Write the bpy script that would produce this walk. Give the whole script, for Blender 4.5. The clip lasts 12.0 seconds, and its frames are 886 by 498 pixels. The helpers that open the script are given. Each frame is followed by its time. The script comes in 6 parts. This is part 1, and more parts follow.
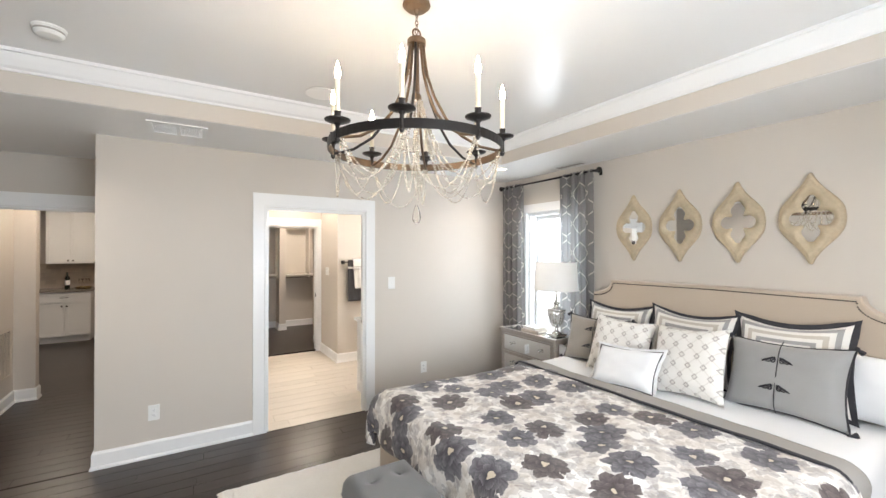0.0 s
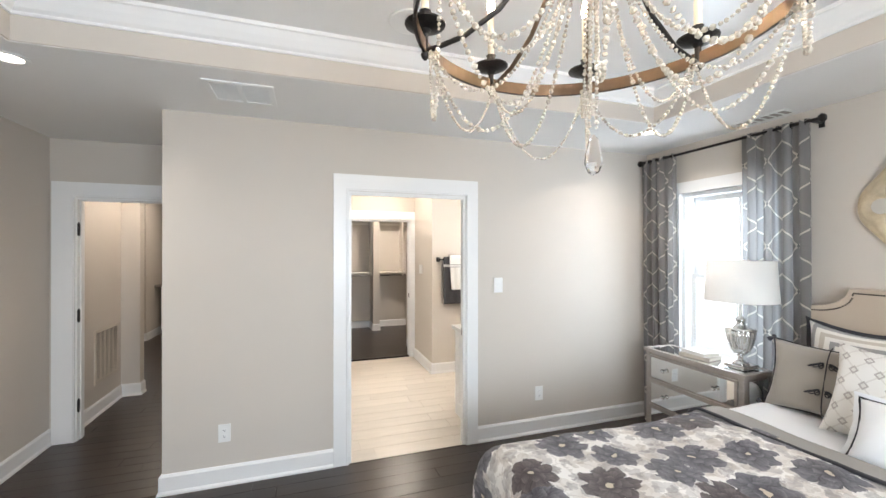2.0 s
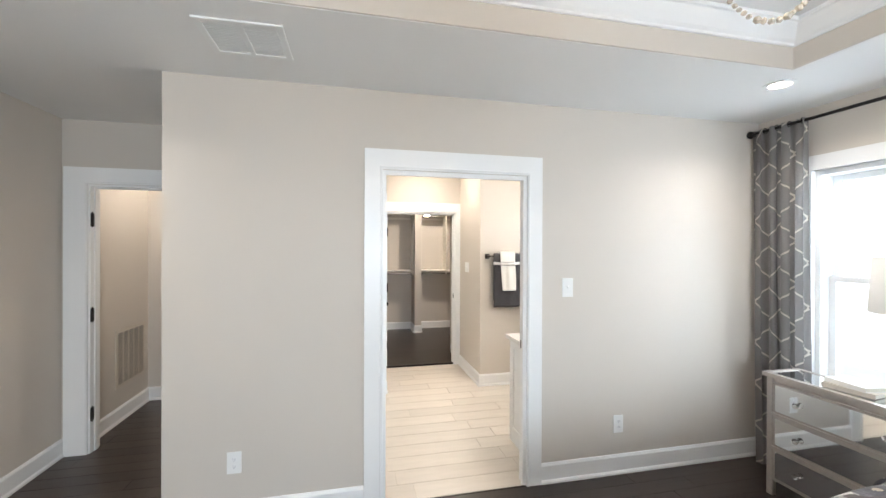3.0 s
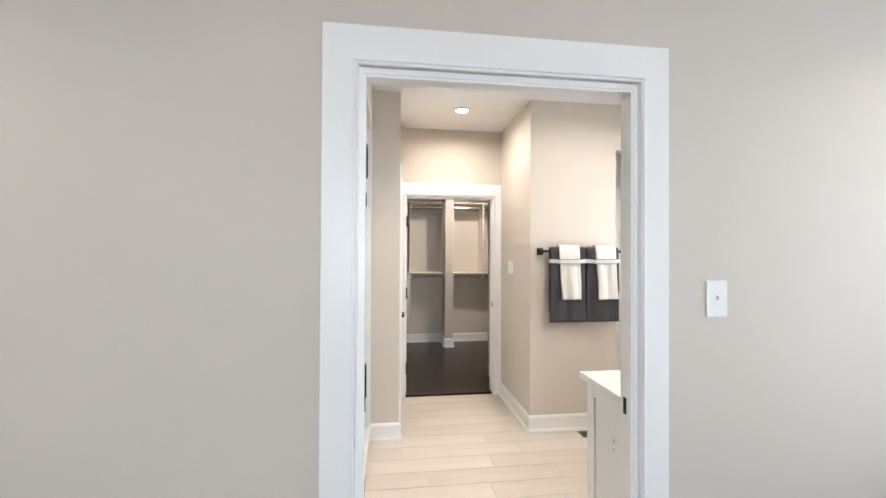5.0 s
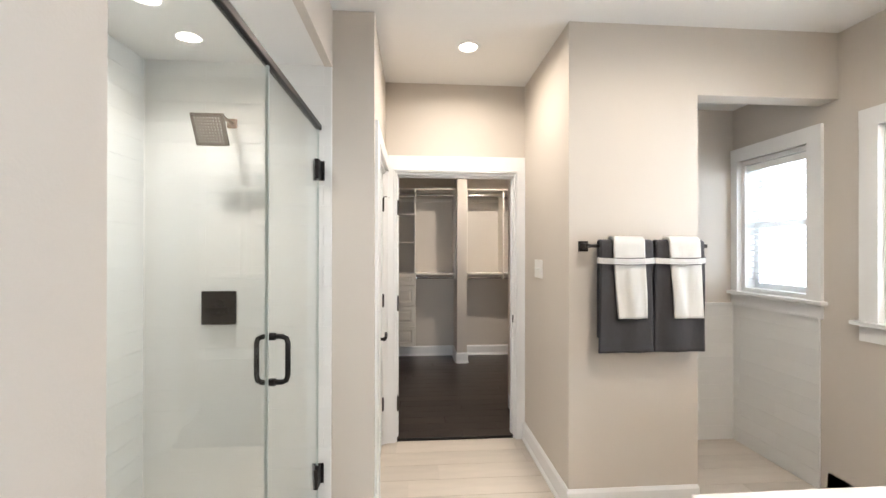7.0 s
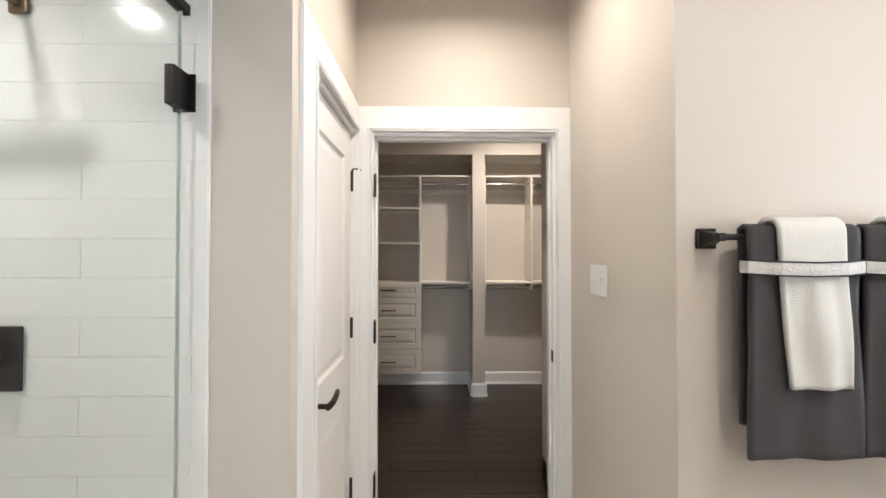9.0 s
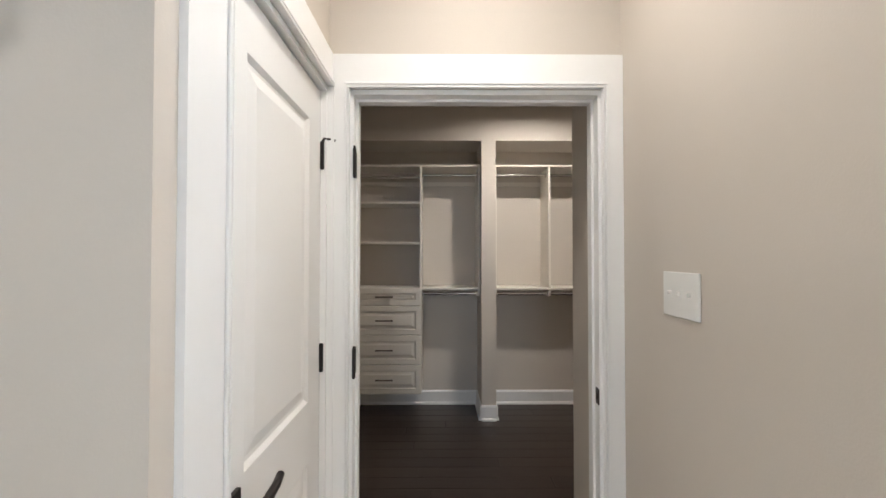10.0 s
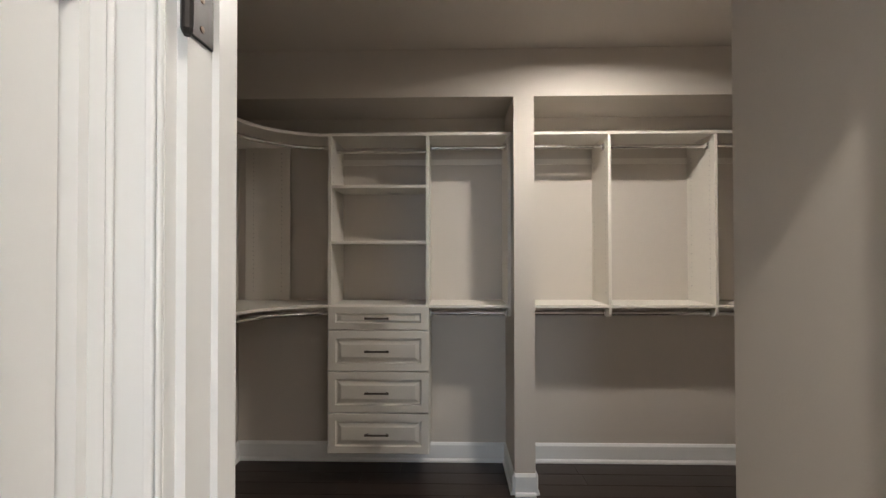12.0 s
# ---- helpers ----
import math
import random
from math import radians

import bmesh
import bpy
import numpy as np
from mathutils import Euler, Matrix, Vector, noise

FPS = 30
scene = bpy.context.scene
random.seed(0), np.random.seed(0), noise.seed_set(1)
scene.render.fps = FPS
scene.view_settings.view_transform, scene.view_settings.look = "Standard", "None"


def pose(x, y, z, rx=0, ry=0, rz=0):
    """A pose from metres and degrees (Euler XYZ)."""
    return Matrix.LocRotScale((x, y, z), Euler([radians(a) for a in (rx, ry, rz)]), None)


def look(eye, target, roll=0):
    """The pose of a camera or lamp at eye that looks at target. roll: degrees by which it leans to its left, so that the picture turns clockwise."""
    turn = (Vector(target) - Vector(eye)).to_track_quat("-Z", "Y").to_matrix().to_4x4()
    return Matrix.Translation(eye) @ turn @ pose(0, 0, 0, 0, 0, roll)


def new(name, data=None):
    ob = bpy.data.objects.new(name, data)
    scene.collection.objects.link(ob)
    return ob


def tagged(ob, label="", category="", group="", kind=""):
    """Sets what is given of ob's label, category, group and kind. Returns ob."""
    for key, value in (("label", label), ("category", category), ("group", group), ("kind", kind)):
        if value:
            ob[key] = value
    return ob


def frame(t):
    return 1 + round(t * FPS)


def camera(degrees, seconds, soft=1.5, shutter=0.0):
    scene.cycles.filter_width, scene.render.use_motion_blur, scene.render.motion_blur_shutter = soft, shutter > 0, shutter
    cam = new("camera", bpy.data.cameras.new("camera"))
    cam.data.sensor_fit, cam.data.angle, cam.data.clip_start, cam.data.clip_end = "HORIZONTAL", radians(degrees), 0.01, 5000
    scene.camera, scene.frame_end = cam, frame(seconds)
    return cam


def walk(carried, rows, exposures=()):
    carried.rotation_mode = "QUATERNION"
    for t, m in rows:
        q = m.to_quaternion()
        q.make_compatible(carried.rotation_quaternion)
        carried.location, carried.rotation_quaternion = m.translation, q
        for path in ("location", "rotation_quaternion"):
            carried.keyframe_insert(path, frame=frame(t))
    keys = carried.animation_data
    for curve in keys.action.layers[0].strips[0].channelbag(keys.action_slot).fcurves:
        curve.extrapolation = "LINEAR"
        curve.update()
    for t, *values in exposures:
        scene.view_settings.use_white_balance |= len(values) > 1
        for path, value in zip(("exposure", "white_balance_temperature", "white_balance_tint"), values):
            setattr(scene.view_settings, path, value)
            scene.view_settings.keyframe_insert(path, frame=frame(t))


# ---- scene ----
cam = camera(95.6, 12.0)
PATH = [
    (0, (0.414, 0.805, 1.635), (1.469, 2.504, 1.646), -0.0),
    (0.5, (0.434, 0.975, 1.639), (1.37, 2.743, 1.647), 0.1),
    (1, (0.492, 1.184, 1.642), (1.335, 2.997, 1.651), 0.1),
    (1.5, (0.561, 1.429, 1.623), (1.32, 3.279, 1.625), 0.1),
    (2, (0.685, 1.698, 1.595), (1.327, 3.592, 1.599), 0.0),
    (2.5, (0.768, 1.995, 1.568), (1.294, 3.925, 1.57), 0.1),
    (3, (0.802, 2.319, 1.559), (1.243, 4.27, 1.555), 0.2),
    (3.2, (0.817, 2.444, 1.543), (1.228, 4.402, 1.548), 0.3),
    (5, (1.09, 3.53, 1.45), (1.35, 5.513, 1.469), 0.3),
    (5.5, (1.179, 3.785, 1.43), (1.408, 5.771, 1.453), 0.3),
    (6, (1.277, 4.062, 1.437), (1.475, 6.052, 1.45), 0.3),
    (6.5, (1.342, 4.315, 1.438), (1.513, 6.307, 1.447), 0.2),
    (7, (1.382, 4.562, 1.444), (1.526, 6.557, 1.449), 0.1),
    (7.5, (1.429, 4.814, 1.446), (1.54, 6.811, 1.447), 0.1),
    (7.7, (1.46, 4.915, 1.447), (1.551, 6.913, 1.445), 0.1),
    (9.5, (1.578, 5.924, 1.413), (1.603, 7.924, 1.45), 0.0),
    (10.5, (1.575, 6.457, 1.435), (1.565, 8.456, 1.469), 0.0),
    (11.2, (1.57, 6.823, 1.437), (1.526, 8.822, 1.471), -0.1),
    (12, (1.551, 7.242, 1.47), (1.51, 9.241, 1.493), -0.1),
]
# the camera darkens a little before the bright bathroom door and opens up again in the closet
EXPOSURES = [(0.0, 0.20, 6750, 14), (1.5, 0.22, 6550, 14), (2.5, 0.24, 6450, 12), (5.0, 0.09, 6350, 13), (5.8, 0.03, 6400, 13), (7.5, 0.03, 6300, 12), (9.5, -0.22, 6150, 12), (10.4, -0.34, 5950, 10), (11.0, -0.22, 5950, 10), (12.0, -0.22, 5950, 10)]
walk(cam, [(t, look(eye, target, roll)) for t, eye, target, roll in PATH], EXPOSURES)

# ---- world, sun, large lights ----
world = bpy.data.worlds.new("world")
scene.world = world
world.use_nodes = True
wn = world.node_tree
sky = wn.nodes.new("ShaderNodeTexSky")
sky.sky_type = 'NISHITA'
sky.sun_disc = False
sky.sun_elevation, sky.sun_rotation = radians(42), radians(60)
wn.links.new(sky.outputs[0], wn.nodes["Background"].inputs[0])
wn.nodes["Background"].inputs[1].default_value = 0.15


def lamp(name, kind, m, power, colour=(1, 1, 1), size=0.1, size_y=None, spread=None):
    data = bpy.data.lights.new(name, kind)
    data.energy, data.color = power, colour
    if kind == 'AREA':
        data.shape = 'RECTANGLE' if size_y else 'DISK'
        data.size = size
        if size_y:
            data.size_y = size_y
        if spread:
            data.spread = radians(spread)
    elif kind == 'SUN':
        data.angle = radians(size)
    else:
        data.shadow_soft_size = size
    ob = new(name, data)
    ob.matrix_world = m
    return ob


DAY = (0.78, 0.90, 1.0)
WARM = (1.0, 0.94, 0.87)
SOFT_WHITE = (1.0, 0.885, 0.745)
lamp("sun", 'SUN', look((30, -12, 30), (0, 4, 0)), 1.0, (1, 0.96, 0.9), 10)
# daylight in the window openings; the south opening is an added, unseen one
lamp("daylight_bedroom", 'AREA', look((4.075, 4.02, 1.38), (0, 4.2, 0.9)), 20, (0.70, 0.86, 1.0), 0.85, 1.3)
# fill light for the bedroom, through the added south window
lamp("added_daylight_south", 'AREA', look((1.3, -0.16, 1.5), (1.3, 4, 1.75)), 128, DAY, 1.8, 1.4)
lamp("daylight_bath", 'AREA', look((4.12, 7.23, 1.63), (0, 7.23, 1.5)), 12, DAY, 0.5, 0.9)
lamp("daylight_bath_two", 'AREA', look((4.12, 6.06, 1.6), (0, 6.1, 1.5)), 42, DAY, 0.9, 1.0)

# lamps inside the recessed downlights, both real ones and ones added for light
# added, unseen: the y 0.6 pair, x 2.62, x 3.25, the last three
CANS = [(-0.694, 4.23, 2.536, 6), (3.266, 4.2, 2.536, 6), (-0.694, 0.6, 2.536, 6), (3.266, 0.6, 2.536, 6),
        (1.724, 7.097, 2.74, 14), (0.33, 6.20, 2.436, 7.5), (2.62, 5.85, 2.74, 14), (3.25, 5.4, 2.74, 11),
        (2.37, 9.07, 2.75, 30), (-0.8, 8.3, 2.74, 12), (-1.5, 9.9, 2.74, 14), (-0.8, 6.7, 2.74, 11)]
for x, y, z, power in CANS:
    lamp("real_or_added_can", 'AREA', pose(x, y, z - 0.012), power, SOFT_WHITE if z > 2.6 else WARM, 0.11, spread=140 if z < 2.6 else 166 if y > 8.9 else 165)

# ---- materials ----


def mat(name, colour, rough=0.5, metal=0.0, grain=0.06, scale=30.0, bump=0.02, wear=0.05, big=2.0, random_amount=0.0, spec=0.5, stretch=(1, 1, 1), sheen=0.0):
    """A surface with grain and broad unevenness at real size, and fine relief."""
    m = bpy.data.materials.new(name)
    m.use_nodes = True
    n, l = m.node_tree.nodes, m.node_tree.links
    b = n["Principled BSDF"]
    b.inputs["Roughness"].default_value = rough
    b.inputs["Metallic"].default_value = metal
    b.inputs["Specular IOR Level"].default_value = spec
    if sheen:
        b.inputs["Sheen Weight"].default_value = sheen
    co = n.new("ShaderNodeTexCoord")
    mp = n.new("ShaderNodeMapping")
    mp.inputs["Scale"].default_value = stretch
    l.new(co.outputs["Object"], mp.inputs[0])
    fine, broad = n.new("ShaderNodeTexNoise"), n.new("ShaderNodeTexNoise")
    fine.inputs["Scale"].default_value, broad.inputs["Scale"].default_value = scale, big
    fine.inputs["Detail"].default_value = 4
    l.new(mp.outputs[0], fine.inputs[0])
    l.new(mp.outputs[0], broad.inputs[0])
    value = n.new("ShaderNodeMath")
    value.operation = 'MULTIPLY_ADD'
    value.inputs[1].default_value = grain
    value.inputs[2].default_value = 1 - grain / 2 - wear / 2
    l.new(fine.outputs[0], value.inputs[0])
    value2 = n.new("ShaderNodeMath")
    value2.operation = 'MULTIPLY_ADD'
    value2.inputs[1].default_value = wear
    l.new(broad.outputs[0], value2.inputs[0])
    l.new(value.outputs[0], value2.inputs[2])
    last = value2
    if random_amount:
        info = n.new("ShaderNodeObjectInfo")
        v3 = n.new("ShaderNodeMath")
        v3.operation = 'MULTIPLY_ADD'
        v3.inputs[1].default_value = random_amount
        v3.inputs[2].default_value = -random_amount / 2
        l.new(info.outputs["Random"], v3.inputs[0])
        v4 = n.new("ShaderNodeMath")
        l.new(v3.outputs[0], v4.inputs[0])
        l.new(last.outputs[0], v4.inputs[1])
        last = v4
    mix = n.new("ShaderNodeVectorMath")
    mix.operation = 'SCALE'
    mix.inputs[0].default_value = colour
    l.new(last.outputs[0], mix.inputs["Scale"])
    l.new(mix.outputs[0], b.inputs["Base Color"])
    if bump:
        bp = n.new("ShaderNodeBump")
        bp.inputs["Strength"].default_value = bump
        bp.inputs["Distance"].default_value = 0.01
        l.new(fine.outputs[0], bp.inputs["Height"])
        l.new(bp.outputs[0], b.inputs["Normal"])
    return m


def glow(name, colour, strength):
    m = bpy.data.materials.new(name)
    m.use_nodes = True
    b = m.node_tree.nodes["Principled BSDF"]
    b.inputs["Base Color"].default_value = (*colour, 1)
    b.inputs["Emission Color"].default_value = (*colour, 1)
    b.inputs["Emission Strength"].default_value = strength
    return m


def clear(name, colour=(1, 1, 1), rough=0.0, ior=1.45, thin=0.0):
    """Glass; thin mixes it with a plain see-through layer for panes."""
    m = bpy.data.materials.new(name)
    m.use_nodes = True
    n, l = m.node_tree.nodes, m.node_tree.links
    b = n["Principled BSDF"]
    b.inputs["Base Color"].default_value = (*colour, 1)
    b.inputs["Roughness"].default_value = rough
    b.inputs["IOR"].default_value = ior
    b.inputs["Transmission Weight"].default_value = 1.0
    if thin:
        t = n.new("ShaderNodeBsdfTransparent")
        t.inputs[0].default_value = (*colour, 1)
        g = n.new("ShaderNodeBsdfGlossy")
        g.inputs["Roughness"].default_value = rough
        w = n.new("ShaderNodeLayerWeight")
        w.inputs[0].default_value = 0.5
        f = n.new("ShaderNodeMath")
        f.operation = 'POWER'
        f.inputs[1].default_value = 5.0
        l.new(w.outputs["Facing"], f.inputs[0])
        f2 = n.new("ShaderNodeMath")
        f2.operation = 'MULTIPLY_ADD'
        f2.inputs[1].default_value, f2.inputs[2].default_value = 0.7, 0.035
        l.new(f.outputs[0], f2.inputs[0])
        mx = n.new("ShaderNodeMixShader")
        l.new(f2.outputs[0], mx.inputs[0])
        l.new(t.outputs[0], mx.inputs[1])
        l.new(g.outputs[0], mx.inputs[2])
        l.new(mx.outputs[0], n["Material Output"].inputs[0])
    return m


PAINT = mat("greige_wall_paint", (0.60, 0.55, 0.49), 0.6, grain=0.03, scale=180, bump=0.05, wear=0.03, spec=0.3)
CEIL = mat("white_ceiling_paint", (0.80, 0.79, 0.77), 0.5, grain=0.03, scale=150, bump=0.05, wear=0.02, spec=0.4)
TRIM = mat("white_trim_paint", (0.82, 0.82, 0.81), 0.32, grain=0.02, scale=60, bump=0.02, wear=0.03)
WOOD = mat("dark_floor_wood", (0.033, 0.023, 0.019), 0.30, spec=0.5, grain=0.6, scale=14, bump=0.06, wear=0.25, big=1.2, random_amount=0.5, stretch=(0.25, 2.5, 1))
GAP = mat("floor_joint", (0.016, 0.012, 0.010), 0.8)
TILE = mat("pale_wood_look_tile", (0.62, 0.56, 0.49), 0.38, grain=0.2, scale=10, bump=0.02, wear=0.14, big=1.6, random_amount=0.1, stretch=(0.35, 2.2, 1))
GROUT = mat("tile_grout", (0.60, 0.545, 0.475), 0.85)
WTILE = mat("white_glazed_tile", (0.79, 0.79, 0.77), 0.15, grain=0.03, scale=20, bump=0.01, wear=0.03, random_amount=0.04)
WGROUT = mat("white_grout", (0.82, 0.815, 0.80), 0.7)
BRONZE = mat("dark_bronze", (0.030, 0.026, 0.024), 0.38, 0.7, grain=0.3, scale=60, bump=0.03, wear=0.3)
OLDGOLD = mat("worn_bronze", (0.16, 0.105, 0.065), 0.42, 0.7, grain=0.35, scale=50, bump=0.04, wear=0.5, big=8)
CHROME = mat("polished_chrome", (0.75, 0.74, 0.72), 0.12, 1.0, grain=0.05, wear=0.05)
GLASS = clear("window_glass", thin=1)
SHGLASS = clear("shower_glass", (0.975, 0.99, 0.98), thin=1)
CRYSTAL = clear("clear_crystal", (1, 0.985, 0.96), 0.03, 1.22)
MIRROR = mat("silvered_mirror", (0.86, 0.87, 0.86), 0.02, 1.0, grain=0.01, bump=0, wear=0.03)
PLASTIC = mat("white_plastic", (0.80, 0.80, 0.78), 0.35, grain=0.01, wear=0.02, bump=0)
LIT = glow("lit_downlight_lens", (1.0, 0.90, 0.76), 14)
DAYVIEW = glow("bright_overcast_sky", (0.93, 0.97, 1.0), 1.9)

# ---- builders ----


def box(bm, x0, x1, y0, y1, z0, z1):
    vs = [bm.verts.new((x, y, z)) for x in (x0, x1) for y in (y0, y1) for z in (z0, z1)]
    for f in ((0, 1, 3, 2), (4, 6, 7, 5), (0, 4, 5, 1), (2, 3, 7, 6), (0, 2, 6, 4), (1, 5, 7, 3)):
        bm.faces.new([vs[i] for i in f])
    return vs


def rbox(x0, x1, y0, y1, z0, z1, r=0.004, seg=2):
    bm = bmesh.new()
    box(bm, x0, x1, y0, y1, z0, z1)
    bmesh.ops.recalc_face_normals(bm, faces=bm.faces)
    if r:
        bmesh.ops.bevel(bm, geom=bm.edges[:], offset=r, segments=seg, affect='EDGES', profile=0.5)
    return bm


def boxes(*dims):
    bm = bmesh.new()
    for d in dims:
        box(bm, *d)
    bmesh.ops.recalc_face_normals(bm, faces=bm.faces)
    return bm


def mesh(name, bm, material, smooth=False):
    me = bpy.data.meshes.new(name)
    bm.to_mesh(me)
    bm.free()
    for mt in (material if isinstance(material, (list, tuple)) else [material]):
        me.materials.append(mt)
    if smooth:
        me.polygons.foreach_set("use_smooth", [True] * len(me.polygons))
    return me


def thing(name, label, category, at=(0, 0, 0), group="", kind=""):
    ob = new(name)
    ob.location = at
    ob.empty_display_size = 0.1
    return tagged(ob, label, category, group, kind)


def part(name, bm, material, parent, label="", smooth=False, at=None):
    """One mesh object under a thing or a part; its coordinates are its parent's."""
    ob = new(name, mesh(name, bm, material, smooth))
    ob.parent = parent
    if at is not None:
        ob.matrix_local = at
    return tagged(ob, label)


def solo(name, bm, material, label, category, group="", kind="", smooth=False, at=None):
    ob = new(name, mesh(name, bm, material, smooth))
    if at is not None:
        ob.matrix_world = at
    return tagged(ob, label, category, group, kind)


def lathe(profile, seg=24, cap=True):
    """Turns (radius, height) pairs about z."""
    bm = bmesh.new()
    rings = []
    for r, z in profile:
        rings.append([bm.verts.new((r * math.cos(2 * math.pi * i / seg), r * math.sin(2 * math.pi * i / seg), z)) for i in range(seg)])
    for a, b in zip(rings, rings[1:]):
        for i in range(seg):
            bm.faces.new((a[i], a[(i + 1) % seg], b[(i + 1) % seg], b[i]))
    if cap:
        bm.faces.new(rings[0][::-1])
        bm.faces.new(rings[-1])
    bmesh.ops.recalc_face_normals(bm, faces=bm.faces)
    return bm


def tube(points, radius, seg=8, closed=False, bm=None):
    """A round bar along points; radius is a number or one number a point."""
    bm = bm or bmesh.new()
    pts = [Vector(p) for p in points]
    count = len(pts)
    rings = []
    side = None
    for i, p in enumerate(pts):
        a = pts[(i - 1) % count] if closed or i else p
        b = pts[(i + 1) % count] if closed or i < count - 1 else p
        d = (b - a).normalized()
        if side is None:
            side = d.cross(Vector((0, 0, 1)))
            if side.length < 0.1:
                side = d.cross(Vector((1, 0, 0)))
        side = (side - d * side.dot(d)).normalized()
        up = d.cross(side)
        r = radius[i] if isinstance(radius, (list, tuple)) else radius
        rings.append([bm.verts.new(p + side * (r * math.cos(2 * math.pi * k / seg)) + up * (r * math.sin(2 * math.pi * k / seg))) for k in range(seg)])
    for i in range(count if closed else count - 1):
        a, b = rings[i], rings[(i + 1) % count]
        for k in range(seg):
            bm.faces.new((a[k], a[(k + 1) % seg], b[(k + 1) % seg], b[k]))
    if not closed:
        bm.faces.new(rings[0][::-1])
        bm.faces.new(rings[-1])
    bmesh.ops.recalc_face_normals(bm, faces=bm.faces)
    return bm


def sweep(profile, path, closed=False):
    """Runs a profile of (out, up) pairs along a flat path of (x, y); out is to the path's left."""
    bm = bmesh.new()
    pts = [Vector((x, y)) for x, y in path]
    n = len(pts)
    rings = []
    for i, p in enumerate(pts):
        d0 = (p - pts[i - 1]).normalized() if (i or closed) else (pts[1] - p).normalized()
        d1 = (pts[(i + 1) % n] - p).normalized() if (i < n - 1 or closed) else d0
        n0, n1 = Vector((-d0.y, d0.x)), Vector((-d1.y, d1.x))
        m = (n0 + n1) / max(0.2, 1 + n0.dot(n1))
        rings.append([bm.verts.new((p.x + m.x * o, p.y + m.y * o, u)) for o, u in profile])
    k = len(profile)
    for i in range(n if closed else n - 1):
        a, b = rings[i], rings[(i + 1) % n]
        for j in range(k):
            bm.faces.new((a[j], a[(j + 1) % k], b[(j + 1) % k], b[j]))
    if not closed:
        bm.faces.new(rings[0][::-1])
        bm.faces.new(rings[-1])
    bmesh.ops.recalc_face_normals(bm, faces=bm.faces)
    return bm


def slab(axis, c0, c1, a0, a1, z0, z1, holes=()):
    """A wall across x ('x': c is x, a is y) or y, with openings (a0, a1, z0, z1) right through it."""
    A = sorted({a0, a1, *[h[0] for h in holes], *[h[1] for h in holes]})
    Z = sorted({z0, z1, *[h[2] for h in holes], *[h[3] for h in holes]})
    A, Z = [a for a in A if a0 <= a <= a1], [z for z in Z if z0 <= z <= z1]

    def solid(i, j):
        if not (0 <= i < len(A) - 1 and 0 <= j < len(Z) - 1):
            return False
        a, z = (A[i] + A[i + 1]) / 2, (Z[j] + Z[j + 1]) / 2
        return not any(h[0] < a < h[1] and h[2] < z < h[3] for h in holes)
    bm = bmesh.new()
    cache = {}

    def v(c, a, z):
        key = (c, a, z)
        if key not in cache:
            cache[key] = bm.verts.new((c, a, z) if axis == 'x' else (a, c, z))
        return cache[key]
    for i in range(len(A) - 1):
        for j in range(len(Z) - 1):
            if not solid(i, j):
                continue
            p, q, r, s = A[i], A[i + 1], Z[j], Z[j + 1]
            for c in (c0, c1):
                bm.faces.new((v(c, p, r), v(c, q, r), v(c, q, s), v(c, p, s)))
            for di, dj, e in ((-1, 0, ((p, r), (p, s))), (1, 0, ((q, r), (q, s))), (0, -1, ((p, r), (q, r))), (0, 1, ((p, s), (q, s)))):
                if not solid(i + di, j + dj):
                    (ea, ez), (fa, fz) = e
                    bm.faces.new((v(c0, ea, ez), v(c0, fa, fz), v(c1, fa, fz), v(c1, ea, ez)))
    bmesh.ops.recalc_face_normals(bm, faces=bm.faces)
    return bm


def wall(name, label, *args, holes=(), material=None):
    return solo(name, slab(*args, holes), material or PAINT, label, "wall", kind="structure")


# ---- the building ----
FL = -0.04                                # floor level
H, TRAY, BH = 2.536, 2.765, 2.74          # bedroom soffit, tray and bathroom ceilings
D1 = (0.982, 1.955, FL, 2.045)                # bedroom to bathroom
D2 = (-1.19, -0.34, FL, 2.045)             # bedroom to hall
D3 = (1.235, 2.185, FL, 2.045)               # bathroom to closet
D4 = (6.95, 7.67, FL, 2.045)             # closed door in the bathroom
WIN = (3.60, 4.46, 0.62, 2.10)            # bedroom window
BW1, BW2 = (6.95, 7.51, 1.13, 2.13), (5.55, 6.56, 1.05, 2.13)
ADDED_SW = (0.4, 2.2, 0.8, 2.2)                 # unseen window added behind the walk's start for light
wall("wall_bedroom_north", "greige painted wall with a cased doorway", 'y', 4.84, 4.915, -0.23, 3.9, FL, H, holes=[D1])
wall("wall_bedroom_east", "greige painted wall with a window", 'x', 3.9, 4.08, -0.12, 4.915, FL, H, holes=[WIN])
# this wall is out of view; its window is added to let light in
wall("wall_bedroom_south", "greige painted wall with a window", 'y', -0.12, 0.0, -1.48, 3.9, FL, H, holes=[ADDED_SW])
wall("wall_bedroom_west", "greige painted wall", 'x', -1.48, -1.36, 0, 6.07, FL, H)
wall("wall_entry_side", "greige painted wall beside the entry", 'x', -0.23, -0.11, 4.915, 7.3, FL, H)
wall("wall_entry", "greige painted wall with a cased doorway", 'y', 5.95, 6.07, -1.36, -0.23, FL, H, holes=[D2])
wall("wall_hall_west", "greige painted hall wall with a grille", 'x', -1.42, -1.28, 6.07, 7.10, FL, H)
wall("wall_hall_return", "greige painted wall corner", 'y', 7.10, 7.22, -1.42, -1.10, FL, H)
wall("wall_hall_east", "greige painted hall wall", 'x', -0.23, -0.11, 7.3, 11.4, FL, 2.74)
